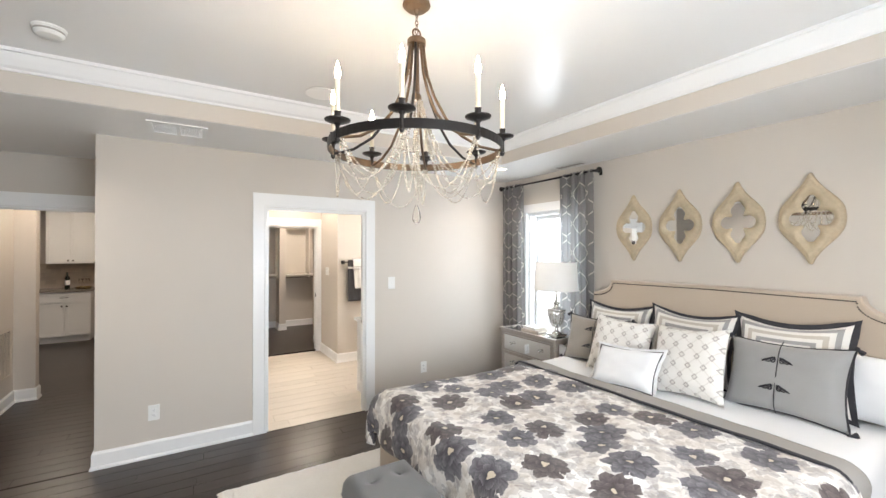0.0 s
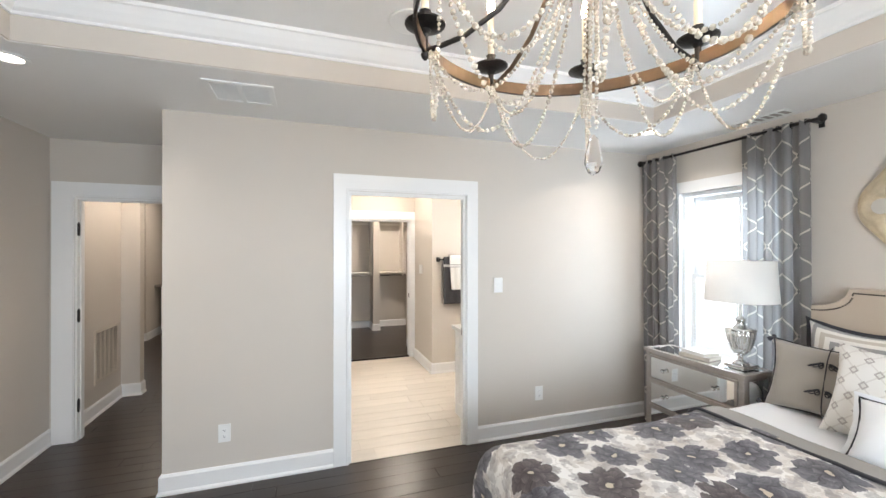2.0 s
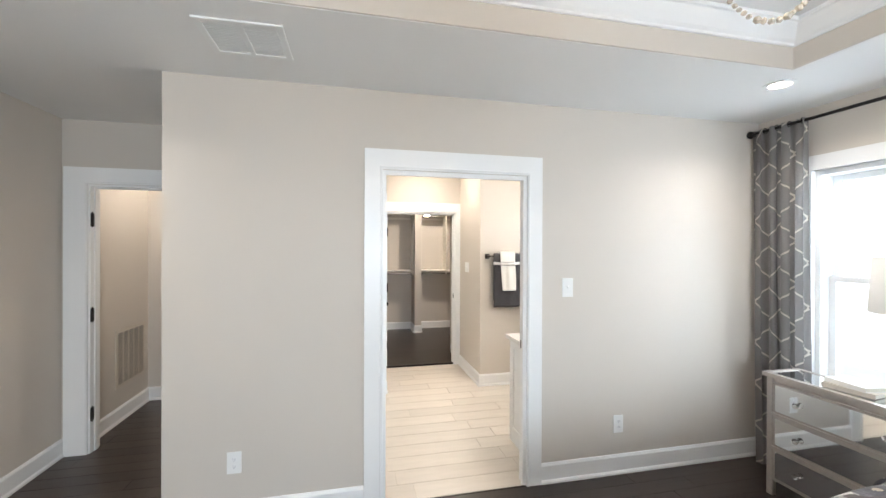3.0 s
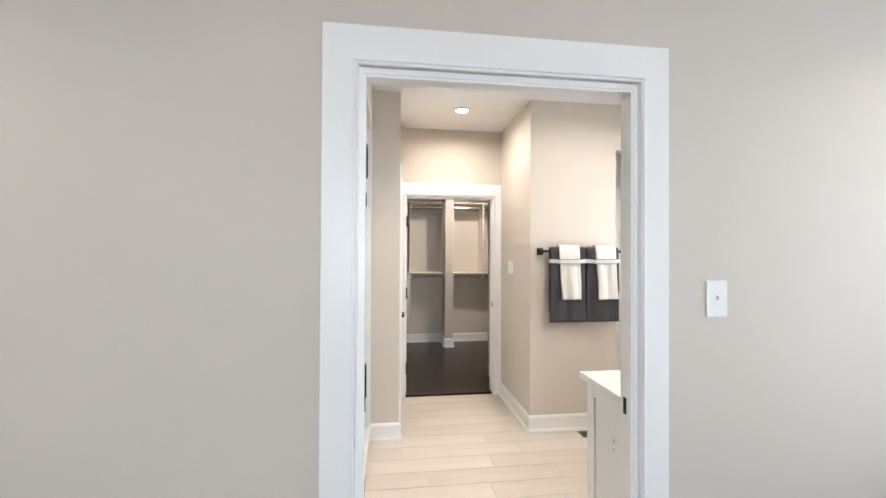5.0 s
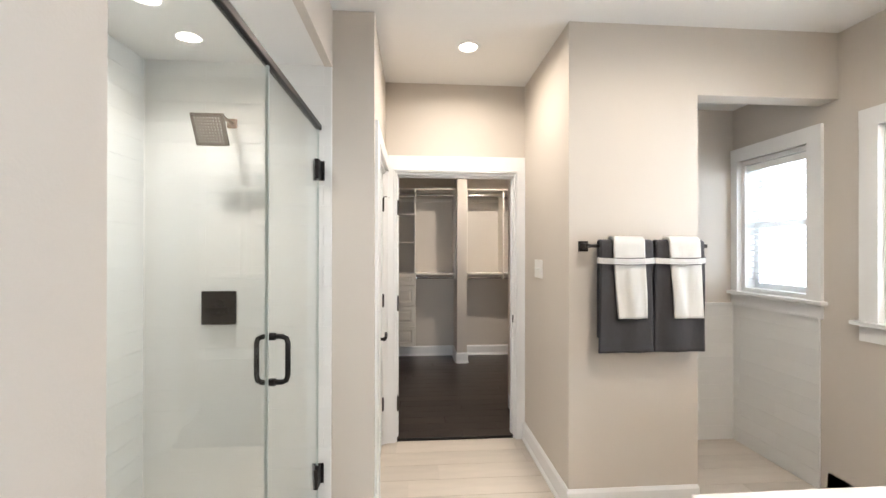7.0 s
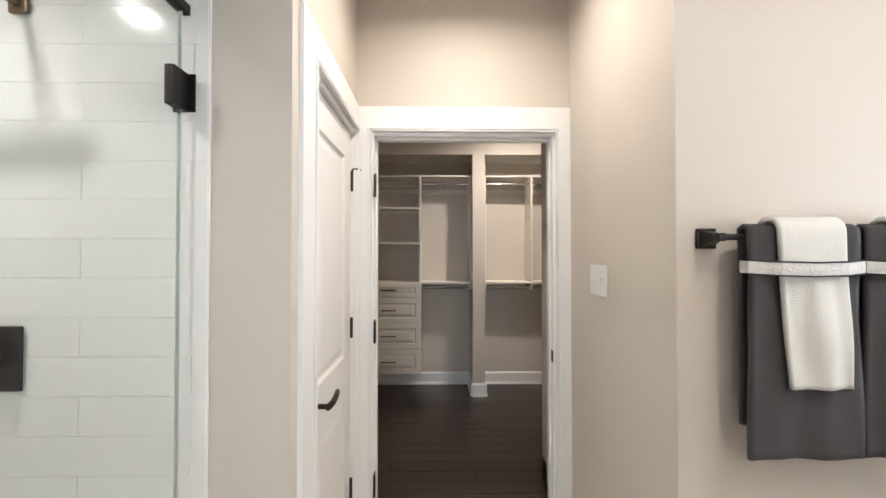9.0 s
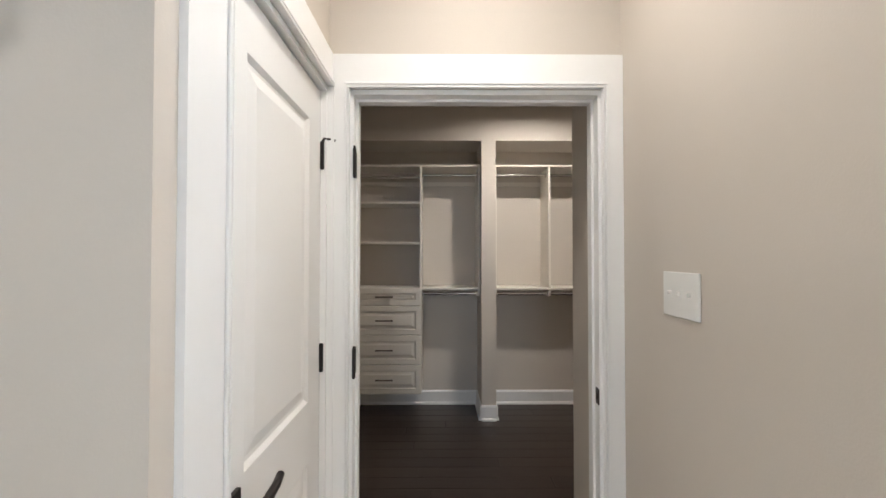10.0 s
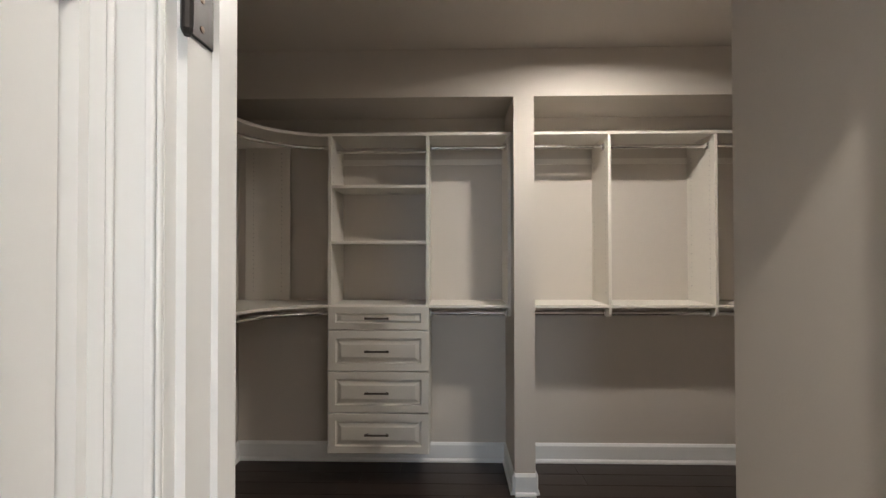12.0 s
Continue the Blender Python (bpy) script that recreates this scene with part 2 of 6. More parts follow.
wall("wall_bar_side", "greige painted wall beside the bar cabinet", 'x', -2.17, -2.05, 10.25, 11.28, FL, 2.74)
wall("wall_bar_back", "greige painted wall behind the bar cabinet", 'y', 11.28, 11.4, -2.17, -0.23, FL, 2.74)
wall("wall_far_room", "greige painted wall with a tall window", 'y', 13.0, 13.15, -6.0, -2.17, FL, 2.74, holes=[(-3.9, -2.75, 0.3, 2.3)])
wall("wall_far_room_west", "greige painted wall", 'x', -6.12, -6.0, 6.0, 13.15, FL, 2.74)
wall("wall_far_room_south", "greige painted wall", 'y', 5.95, 6.07, -6.0, -1.45, FL, 2.74)
wall("wall_shower_front", "greige painted wall above and beside the shower opening", 'x', 0.90, 0.94, 4.915, 6.77, FL, BH, holes=[(5.175, 6.83, FL, 2.43)])
wall("wall_pilaster", "greige painted pilaster beside the shower", 'y', 6.77, 6.86, -0.11, 1.165, FL, BH)
wall("wall_linen", "greige painted wall with a closed white door", 'x', 1.04, 1.16, 6.86, 7.69, FL, BH, holes=[D4])
wall("wall_closet_front", "greige painted wall with a cased doorway", 'y', 7.69, 7.79, -0.12, 4.08, FL, 2.75, holes=[D3])
wall("wall_towel", "greige painted wall behind the towel bar", 'y', 6.775, 6.895, 2.255, 3.02, FL, BH)
wall("wall_towel_header", "greige painted header over the toilet alcove", 'y', 6.775, 6.895, 3.02, 3.9, 2.345, BH)
wall("wall_alcove_back", "greige painted wall of the toilet alcove", 'y', 7.567, 7.69, 2.375, 3.9, FL, BH)
wall("wall_switch", "greige painted wall with a light switch", 'x', 2.255, 2.375, 6.895, 7.69, FL, BH)
wall("wall_bath_east", "greige painted wall with two windows", 'x', 3.9, 4.08, 4.915, 7.69, FL, BH, holes=[BW1, BW2])
wall("wall_shower_west", "white tiled shower wall", 'x', -0.11, -0.03, 4.915, 6.77, FL, BH)
wall("wall_closet_stub", "greige painted closet wall end", 'x', 2.26, 2.38, 7.79, 8.265, FL, 2.75)
wall("wall_closet_back", "greige painted closet wall", 'y', 10.15, 10.27, -0.12, 4.08, FL, 2.75)
wall("wall_closet_west", "greige painted closet wall", 'x', -0.12, 0.0, 7.79, 10.15, FL, 2.75)
wall("wall_closet_east", "greige painted closet wall", 'x', 3.96, 4.08, 7.79, 10.15, FL, 2.75)
wall("wall_closet_header", "greige painted header above the closet shelving", 'y', 9.745, 9.85, 0.0, 3.96, 2.45, 2.75)
solo("wall_closet_soffit", boxes((0, 3.96, 9.85, 10.15, 2.45, 2.55)), PAINT, "greige painted soffit over the shelving", "soffit", kind="structure")
wall("wall_closet_post", "greige painted post between shelving bays", 'y', 9.745, 10.15, 1.94, 2.068, FL, 2.45)

# ceilings
solo("ceiling_bedroom_tray", boxes((-0.68, 3.24, 0.71, 4.13, TRAY, TRAY + 0.1)), mat("satin_ceiling_paint", (0.79, 0.785, 0.77), 0.24, grain=0.02, scale=120, bump=0.015, wear=0.02, spec=0.45), "white tray ceiling", "ceiling", kind="structure")
solo("ceiling_bedroom", boxes((-1.48, -0.59, -0.12, 6.07, H, H + 0.06), (3.146, 4.08, -0.12, 4.915, H, H + 0.06), (-0.59, 3.146, -0.12, 0.80, H, H + 0.06), (-0.59, 3.146, 4.04, 4.915, H, H + 0.06), (-0.59, -0.11, 4.915, 6.07, H, H + 0.06)), CEIL, "white painted ceiling border round the tray", "ceiling", kind="structure")
solo("ceiling_tray_sides", boxes((-0.68, -0.58, 0.71, 4.13, H + 0.003, TRAY), (3.136, 3.24, 0.71, 4.13, H + 0.003, TRAY), (-0.58, 3.136, 0.71, 0.81, H + 0.003, TRAY), (-0.58, 3.136, 4.03, 4.13, H + 0.003, TRAY)), PAINT, "greige painted sides of the tray ceiling", "ceiling", kind="structure")
crown = [(0, 2.655), (0.012, 2.655), (0.014, 2.668), (0.03, 2.680), (0.055, 2.712), (0.075, 2.742), (0.088, 2.745), (0.09, 2.764), (0, 2.764)]
solo("crown_trim", sweep(crown, [(-0.58, 0.81), (3.136, 0.81), (3.136, 4.03), (-0.58, 4.03)], True), TRIM, "white crown moulding round the tray ceiling", "moulding", kind="structure")
solo("ceiling_bath", boxes((0.94, 4.08, 4.915, 7.69, BH, BH + 0.1), (-0.03, 0.90, 4.915, 6.77, 2.436, 2.5)), CEIL, "white painted bathroom ceiling", "ceiling", kind="structure")
solo("ceiling_alcove", boxes((2.375, 3.9, 6.895, 7.567, 2.55, 2.6)), CEIL, "white painted ceiling of the toilet alcove", "ceiling", kind="structure")
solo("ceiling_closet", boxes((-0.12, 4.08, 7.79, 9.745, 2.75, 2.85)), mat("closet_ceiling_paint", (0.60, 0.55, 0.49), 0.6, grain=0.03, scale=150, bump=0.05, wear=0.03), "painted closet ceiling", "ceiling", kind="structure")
solo("ceiling_hall", boxes((-6.12, -0.11, 6.07, 13.15, 2.74, 2.84)), CEIL, "white painted hall ceiling", "ceiling", kind="structure")
# ground and bright sky outside
solo("backdrop", boxes((9.0, 9.05, -10, 20, -0.35, 12)), DAYVIEW, "bright overcast sky outside", "sky", kind="structure")
solo("backdrop_north", boxes((-12, 2, 17.0, 17.05, -0.35, 8)), DAYVIEW, "bright overcast sky outside", "sky", kind="structure")
solo("ground", boxes((-300, 300, -300, 300, -0.6, -0.35)), mat("pale_dry_ground", (0.62, 0.60, 0.56), 0.9, grain=0.4, scale=2, wear=0.3, big=0.2), "pale open ground outside the windows", "ground", kind="structure")
solo("floor_base", boxes((-6.12, 4.08, -0.12, 13.15, -0.34, FL - 0.012)), GAP, "dark subfloor under the boards", "floor", kind="structure")

# ---- trim: baseboards, casings ----
BASE = [(o, u + FL) for o, u in [(0, 0), (0.026, 0), (0.026, 0.012), (0.020, 0.022), (0.016, 0.026), (0.016, 0.118), (0.010, 0.128), (0.006, 0.135), (0, 0.135)]]


CF = FL + 0.02                            # closet floor


def baseboard(*path, z=0.0):
    return solo("baseboard", sweep([(o, u + z) for o, u in BASE], path), TRIM, "white painted wooden baseboard", "baseboard", kind="structure")


baseboard((0.874, 4.84), (-0.23, 4.84), (-0.23, 5.95))
baseboard((3.9, 4.84), (2.056, 4.84))
baseboard((3.9, 0), (3.9, 4.84))
baseboard((-1.36, 5.95), (-1.36, 0))
baseboard((-1.10, 7.22), (-1.10, 7.10), (-1.28, 7.10), (-1.28, 6.07))
baseboard((-2.05, 11.28), (-2.05, 10.25), (-2.17, 10.25))
baseboard((-0.23, 11.28), (-1.24, 11.28))
baseboard((1.165, 6.824), (1.165, 6.77), (0.94, 6.77))
baseboard((3.02, 6.775), (2.255, 6.775), (2.255, 7.67))
baseboard((2.26, 8.265), (2.26, 7.79), z=0.02)
baseboard((1.94, 10.15), (0.0, 10.15), (0.0, 7.79), z=0.02)
baseboard((1.94, 9.745), (1.94, 10.15), z=0.02)
baseboard((2.068, 9.745), (1.94, 9.745), z=0.02)
baseboard((2.068, 10.15), (2.068, 9.745), z=0.02)
baseboard((3.96, 10.15), (2.068, 10.15), z=0.02)
baseboard((3.9, 6.84), (3.9, 4.915))


def moulded(board, *beads):
    """A flat board with small rounded beads on its face."""
    bm = boxes(*beads)
    bmesh.ops.bevel(bm, geom=bm.edges[:], offset=0.0022, segments=2, affect='EDGES', profile=0.5)
    box(bm, *board)
    bmesh.ops.recalc_face_normals(bm, faces=bm.faces)
    return bm


def casing(name, label, m, w, h, left=0.125, right=0.125, head=0.127, depth=0.12, back=True, stop=(0.045, 0.085)):
    """A doorway's jambs, stops and mitred casing, in a frame whose x runs along the wall and y into it."""
    top = thing(name, label, "door frame", kind="structure")
    top.matrix_world = m
    part("jamb", boxes((0, 0.018, -0.002, depth + 0.002, 0, h)), TRIM, top)
    part("jamb", boxes((w - 0.018, w, -0.002, depth + 0.002, 0, h)), TRIM, top)
    part("head_jamb", boxes((0.018, w - 0.018, -0.002, depth + 0.002, h - 0.018, h)), TRIM, top)
    part("stop", boxes((0.018, 0.027, *stop, 0, h - 0.018), (w - 0.027, w - 0.018, *stop, 0, h - 0.018), (0.027, w - 0.027, *stop, h - 0.027, h - 0.018)), TRIM, top)
    for y, s in ((0, -1), (depth, 1))[:2 if back else 1]:
        def board(x0, x1, z0, z1):
            return (x0, x1, *sorted((y, y + s * 0.020)), z0, z1)

        def bead(x0, x1, z0, z1):
            return (x0, x1, *sorted((y + s * 0.020, y + s * 0.027)), z0, z1)
        i = 0.006
        part("casing_side", moulded(board(-left, i, 0, h + 0.004), bead(i - 0.018, i - 0.008, 0, h + 0.012), bead(i - 0.005, i, 0, h)), TRIM, top)
        part("casing_side", moulded(board(w - i, w + right, 0, h + 0.004), bead(w - i + 0.008, w - i + 0.018, 0, h + 0.012), bead(w - i, w - i + 0.005, 0, h)), TRIM, top)
        part("casing_head", moulded(board(-left, w + right, h + 0.004, h + head), bead(i - 0.018, w - i + 0.018, h + 0.012, h + 0.022), bead(i - 0.005, w - i + 0.005, h, h + 0.007)), TRIM, top)
    return top


def hinge(parent, x, y, z, face, flip=1, reach=0.018):
    """A leaf let into a jamb, its screws and its barrel."""
    h = part("hinge", rbox(*sorted((x, x + face * 0.004)), y - 0.032, y + 0.012, z - 0.05, z + 0.05, 0.0015, 1), BRONZE, parent, "dark bronze hinge leaf")
    part("barrel", lathe([(0.0035, -0.058), (0.0065, -0.051), (0.0065, 0.051), (0.0045, 0.054), (0.0045, 0.06), (0.002, 0.063)], 10), BRONZE, h, at=pose(x + face * 0.006, y + flip * reach, z))
    for dz in (-0.035, 0, 0.035):
        part("screw", lathe([(0.004, 0), (0.004, 0.001), (0.001, 0.0015)], 8), OLDGOLD, h, at=pose(x + face * 0.004, y - 0.012, z + dz, 0, 90 * face, 0))
    return h


c1 = casing("door_frame_1", "white painted cased doorway without a door", pose(D1[0], 4.84, FL), 0.973, 2.085, 0.107, 0.101, depth=0.075, stop=(0.003, 0.030))
for z in (0.26, 1.05, 1.80):
    hinge(c1, 0.018, 0.066, z, 1)
c2 = casing("door_frame_2", "white painted cased doorway without a door", pose(D2[0], 5.95, FL), 0.85, 2.085, 0.15, 0.105)
for z in (0.30, 1.07, 1.81):
    hinge(c2, 0.018, 0.030, z, 1, -1)
c3 = casing("door_frame_3", "white painted cased doorway without a door", pose(D3[0], 7.69, FL), 0.95, 2.085, 0.072, 0.069, depth=0.10)
for z in (0.30, 1.07, 1.81):
    hinge(c3, 0.018, 0.030, z, 1, -1, 0.042)
for fr, x, y, z in ((c1, 0.955, 0.045, 0.94), (c3, 0.932, 0.014, 0.94)):
    st = part("strike_plate", rbox(x - 0.003, x, y - 0.016, y + 0.016, z - 0.03, z + 0.03, 0.001, 1), BRONZE, fr, "dark bronze strike plate")
    part("latch_hole", boxes((x - 0.0045, x - 0.003, y - 0.006, y + 0.006, z - 0.012, z + 0.012)), GAP, st)
c4 = casing("door_frame_4", "white painted door casing round a closed door", pose(1.16, D4[0], FL, 0, 0, 90), 0.72, 2.085, 0.126, 0.0, back=False)

# ---- bedroom: window, curtains ----
FRAME = mat("white_vinyl_sash", (0.80, 0.80, 0.79), 0.3, grain=0.01, wear=0.02, bump=0)


def window(name, label, x, y0, y1, z0, z1, blinds=False, muntin=False):
    """A double-hung window in a wall across x: sashes, panes, casing, sill, apron."""
    w = thing(name, label, "window", kind="structure")
    xo = x + 0.10
    fr = part("window_frame", boxes((x + 0.02, x + 0.16, y0, y0 + 0.035, z0, z1), (x + 0.02, x + 0.16, y1 - 0.035, y1, z0, z1), (x + 0.02, x + 0.16, y0 + 0.035, y1 - 0.035, z1 - 0.035, z1), (x + 0.02, x + 0.16, y0 + 0.035, y1 - 0.035, z0, z0 + 0.03)), FRAME, w)
    zm = (z0 + z1) / 2
    for a, b, dx in ((z0 + 0.03, zm + 0.02, 0.0), (zm - 0.02, z1 - 0.035, 0.035)):
        s = part("sash", boxes((xo + dx, xo + dx + 0.03, y0 + 0.035, y0 + 0.075, a, b), (xo + dx, xo + dx + 0.03, y1 - 0.075, y1 - 0.035, a, b), (xo + dx, xo + dx + 0.03, y0 + 0.075, y1 - 0.075, a, a + 0.04), (xo + dx, xo + dx + 0.03, y0 + 0.075, y1 - 0.075, b - 0.04, b)), FRAME, w)
        g = part("pane", boxes((xo + dx + 0.013, xo + dx + 0.017, y0 + 0.075, y1 - 0.075, a + 0.04, b - 0.04)), GLASS, s)
        g.visible_shadow = False
        if muntin:
            ym = (y0 + y1) / 2
            part("muntin", boxes((xo + dx + 0.006, xo + dx + 0.024, ym - 0.009, ym + 0.009, a + 0.04, b - 0.04)), FRAME, s)
    c = 0.09
    part("casing_side", boxes((x - 0.02, x + 0.02, y0 - c, y0 + 0.004, z0, z1)), TRIM, w)
    part("casing_side", boxes((x - 0.02, x + 0.02, y1 - 0.004, y1 + c, z0, z1)), TRIM, w)
    part("casing_head", boxes((x - 0.022, x + 0.02, y0 - c, y1 + c, z1, z1 + 0.10)), TRIM, w)
    part("window_sill", rbox(x - 0.055, x + 0.10, y0 - c - 0.025, y1 + c + 0.025, z0 - 0.022, z0 + 0.002, 0.004), TRIM, w)
    part("apron", boxes((x - 0.018, x + 0.001, y0 - c, y1 + c, z0 - 0.11, z0 - 0.022)), TRIM, w)
    if blinds:
        bl = part("blind_rail", rbox(x + 0.03, x + 0.075, y0 + 0.04, y1 - 0.04, z1 - 0.085, z1 - 0.04, 0.003), PLASTIC, w, "white blind head rail")
        n = int((z1 - z0 - 0.12) / 0.042)
        for i in range(n):
            zz = z1 - 0.10 - 0.042 * i
            sl = part("slat", boxes((-0.024, 0.024, y0 + 0.045, y1 - 0.045, -0.0012, 0.0012)), PLASTIC, bl, at=pose(x + 0.052, 0, zz, 0, 8, 0))
        for yy in (y0 + 0.14, y1 - 0.14):
            part("cord", boxes((x + 0.051, x + 0.053, yy, yy + 0.002, z0 + 0.05, z1 - 0.08)), PLASTIC, bl)
    return w


window("window_1", "white double-hung bedroom window with bright daylight", 3.9, *WIN, muntin=True)
window("window_2", "white double-hung bathroom window with blinds", 3.9, *BW1, blinds=True)
window("window_3", "white double-hung bathroom window with blinds", 3.9, *BW2, blinds=True)
# an unseen window added behind the start of the walk to light the bedroom
w4 = thing("added_window_4", "unseen white fixed window added in the wall behind for light", "window", kind="structure")
part("window_frame", boxes((0.4, 0.46, -0.10, 0.02, 0.8, 2.2), (2.14, 2.2, -0.10, 0.02, 0.8, 2.2), (0.46, 2.14, -0.10, 0.02, 2.14, 2.2), (0.46, 2.14, -0.10, 0.02, 0.8, 0.86), (1.27, 1.33, -0.10, 0.02, 0.86, 2.14)), FRAME, w4)
pg = part("pane", boxes((0.46, 2.14, -0.07, -0.064, 0.86, 2.14)), GLASS, w4)
pg.visible_shadow = False
w5 = thing("window_5", "tall window of the room beyond the hall", "window", kind="structure")
part("window_frame", boxes((-3.9, -3.84, 13.0, 13.1, 0.3, 2.3), (-2.81, -2.75, 13.0, 13.1, 0.3, 2.3), (-3.84, -2.81, 13.0, 13.1, 2.24, 2.3), (-3.84, -2.81, 13.0, 13.1, 0.3, 0.36)), FRAME, w5)
pg = part("pane", boxes((-3.84, -2.81, 13.05, 13.056, 0.36, 2.24)), GLASS, w5)
pg.visible_shadow = False


def nodes_of(name, rough=0.8, sheen=0.0, spec=0.3):
    m = bpy.data.materials.new(name)
    m.use_nodes = True
    b = m.node_tree.nodes["Principled BSDF"]
    b.inputs["Roughness"].default_value = rough
    b.inputs["Specular IOR Level"].default_value = spec
    if sheen:
        b.inputs["Sheen Weight"].default_value = sheen
    return m, m.node_tree.nodes, m.node_tree.links, b


def math_chain(n, l):
    def op(kind, a, b=None, c=None):
        q = n.new("ShaderNodeMath")
        q.operation = kind
        for i, v in enumerate((a, b, c)):
            if v is None:
                continue
            if isinstance(v, (int, float)):
                q.inputs[i].default_value = v
            else:
                l.new(v, q.inputs[i])
        return q.outputs[0]
    return op


def mixer(n, l, fac, a, b):
    q = n.new("ShaderNodeMix")
    q.data_type = 'RGBA'
    for sock, v in ((q.inputs[0], fac), (q.inputs[6], a), (q.inputs[7], b)):
        if isinstance(v, (int, float)):
            sock.default_value = v
        elif isinstance(v, tuple):
            sock.default_value = (*v, 1)
        else:
            l.new(v, sock)
    return q.outputs[2]


def weave(n, l, b, op, scale=900, strength=0.15):
    co = n.new("ShaderNodeTexCoord")
    t = n.new("ShaderNodeTexNoise")
    t.inputs["Scale"].default_value = scale
    l.new(co.outputs["Object"], t.inputs[0])
    bp = n.new("ShaderNodeBump")
    bp.inputs["Strength"].default_value = strength
    bp.inputs["Distance"].default_value = 0.002
    l.new(t.outputs[0], bp.inputs["Height"])
    l.new(bp.outputs[0], b.inputs["Normal"])


def uv_xy(n, l):
    u = n.new("ShaderNodeUVMap")
    s = n.new("ShaderNodeSeparateXYZ")
    l.new(u.outputs[0], s.inputs[0])
    return u.outputs[0], s.outputs[0], s.outputs[1]


def curtain_cloth():
    """Grey cloth with a cream trellis of wavy diamonds; UV in metres."""
    m, n, l, b = nodes_of("grey_trellis_cloth", 0.75, 0.3)
    op = math_chain(n, l)
    _, u, v = uv_xy(n, l)
    # two families of sinuous lines, meeting in knots
    a = op('MULTIPLY', u, 1 / 0.25)
    s = op('MULTIPLY', op('ARCSINE', op('MULTIPLY', op('SINE', op('MULTIPLY', v, 2 * math.pi / 0.30)), 0.97)), 0.178)
    d1 = op('ABSOLUTE', op('SUBTRACT', op('FRACT', op('ADD', a, op('ADD', s, 0.25))), 0.5))
    d2 = op('ABSOLUTE', op('SUBTRACT', op('FRACT', op('SUBTRACT', op('ADD', a, 0.75), s)), 0.5))
    line = op('LESS_THAN', op('MINIMUM', d1, d2), 0.024)
    knot = op('LESS_THAN', op('MAXIMUM', d1, d2), 0.036)
    base = mixer(n, l, line, (0.17, 0.16, 0.155), (0.64, 0.59, 0.51))
    base = mixer(n, l, knot, base, (0.08, 0.075, 0.075))
    l.new(base, b.inputs["Base Color"])
    weave(n, l, b, op)
    # the cloth lets some daylight through
    tr, mx = n.new("ShaderNodeBsdfTranslucent"), n.new("ShaderNodeMixShader")
    tr.inputs[0].default_value = (0.55, 0.54, 0.53, 1)
    mx.inputs[0].default_value = 0.22
    out = n["Material Output"]
    l.new(b.outputs[0], mx.inputs[1])
    l.new(tr.outputs[0], mx.inputs[2])
    l.new(mx.outputs[0], out.inputs["Surface"])
    return m


CURTAIN = curtain_cloth()


def cloth_grid(name, nu, nv, place, uv, material, parent, label="", thick=0.003):
    """A sheet from a rule for each point, with UVs in metres."""
    verts, faces, uvs = [], [], []
    for j in range(nv + 1):
        for i in range(nu + 1):
            verts.append(place(i / nu, j / nv))
            uvs.append(uv(i / nu, j / nv))
    for j in range(nv):
        for i in range(nu):
            a = j * (nu + 1) + i
            faces.append((a, a + 1, a + nu + 2, a + nu + 1))
    me = bpy.data.meshes.new(name)
    me.from_pydata(verts, [], faces)
    me.uv_layers.new(name="UVMap")
    lay = me.uv_layers["UVMap"].data
    flat = []
    for p in me.polygons:
        for vi in p.vertices:
            flat.extend(uvs[vi])
    lay.foreach_set("uv", flat)
    me.polygons.foreach_set("use_smooth", [True] * len(me.polygons))
    me.materials.append(material)
    me.update()
    ob = new(name, me)
    if parent is not None:
        ob.parent = parent
    if thick:
        md = ob.modifiers.new("thickness", 'SOLIDIFY')
        md.thickness = thick
        md.offset = 0
    return tagged(ob, label) if label else ob


def curtain(y0, y1, label, tilt=0.0, folds=4):
    rnd = random.Random(int(y0 * 100))
    ph = [rnd.random() * 6 for _ in range(4)]
    full = (y1 - y0) * 1.45

    def place(u, v):
        z = 2.455 - v * (2.455 - FL - 0.004)
        amp = 0.030 * (0.7 + 0.4 * v) * (0.75 + 0.5 * noise.noise((u * 3 + ph[0], v * 1.5, 1.0)))
        w = 2 * math.pi * folds * u + ph[0] + 0.35 * math.sin(3 * v + ph[1])
        y = y0 + (y1 - y0) * u + 0.012 * math.sin(2 * w + ph[2]) + tilt * v * v
        x = 3.795 + amp * math.sin(w) + 0.010 * math.sin(2.3 * w + ph[3] + 2 * v)
        return (x, y, z)
    c = thing("curtain", label, "curtain", group="curtains at the bedroom window")
    cloth_grid("panel", 96, 40, place, lambda u, v: (u * full, v * 2.46), CURTAIN, c, thick=0)
    return c


curtain(3.40, 3.84, "grey curtain with cream trellis pattern, beside the bed")
curtain(4.42, 4.80, "grey curtain with cream trellis pattern, in the corner", -0.03)
rod = thing("curtain_rod", "dark bronze curtain rod with round finials", "curtain rod")
part("pole", tube([(3.795, 3.36, 2.437), (3.795, 4.81, 2.437)], 0.011, 12), BRONZE, rod)
for y, s in ((3.345, 1), (4.818, -1)):
    part("finial", lathe([(0.012, -0.02), (0.022, -0.016), (0.030, 0), (0.022, 0.016), (0.01, 0.02)], 14), BRONZE, rod, at=pose(3.795, y, 2.437, 90, 0, 0))
for y in (3.40, 4.79):
    part("bracket", boxes((3.80, 3.9, y - 0.008, y + 0.008, 2.425, 2.437), (3.89, 3.9, y - 0.015, y + 0.015, 2.40, 2.46)), BRONZE, rod)
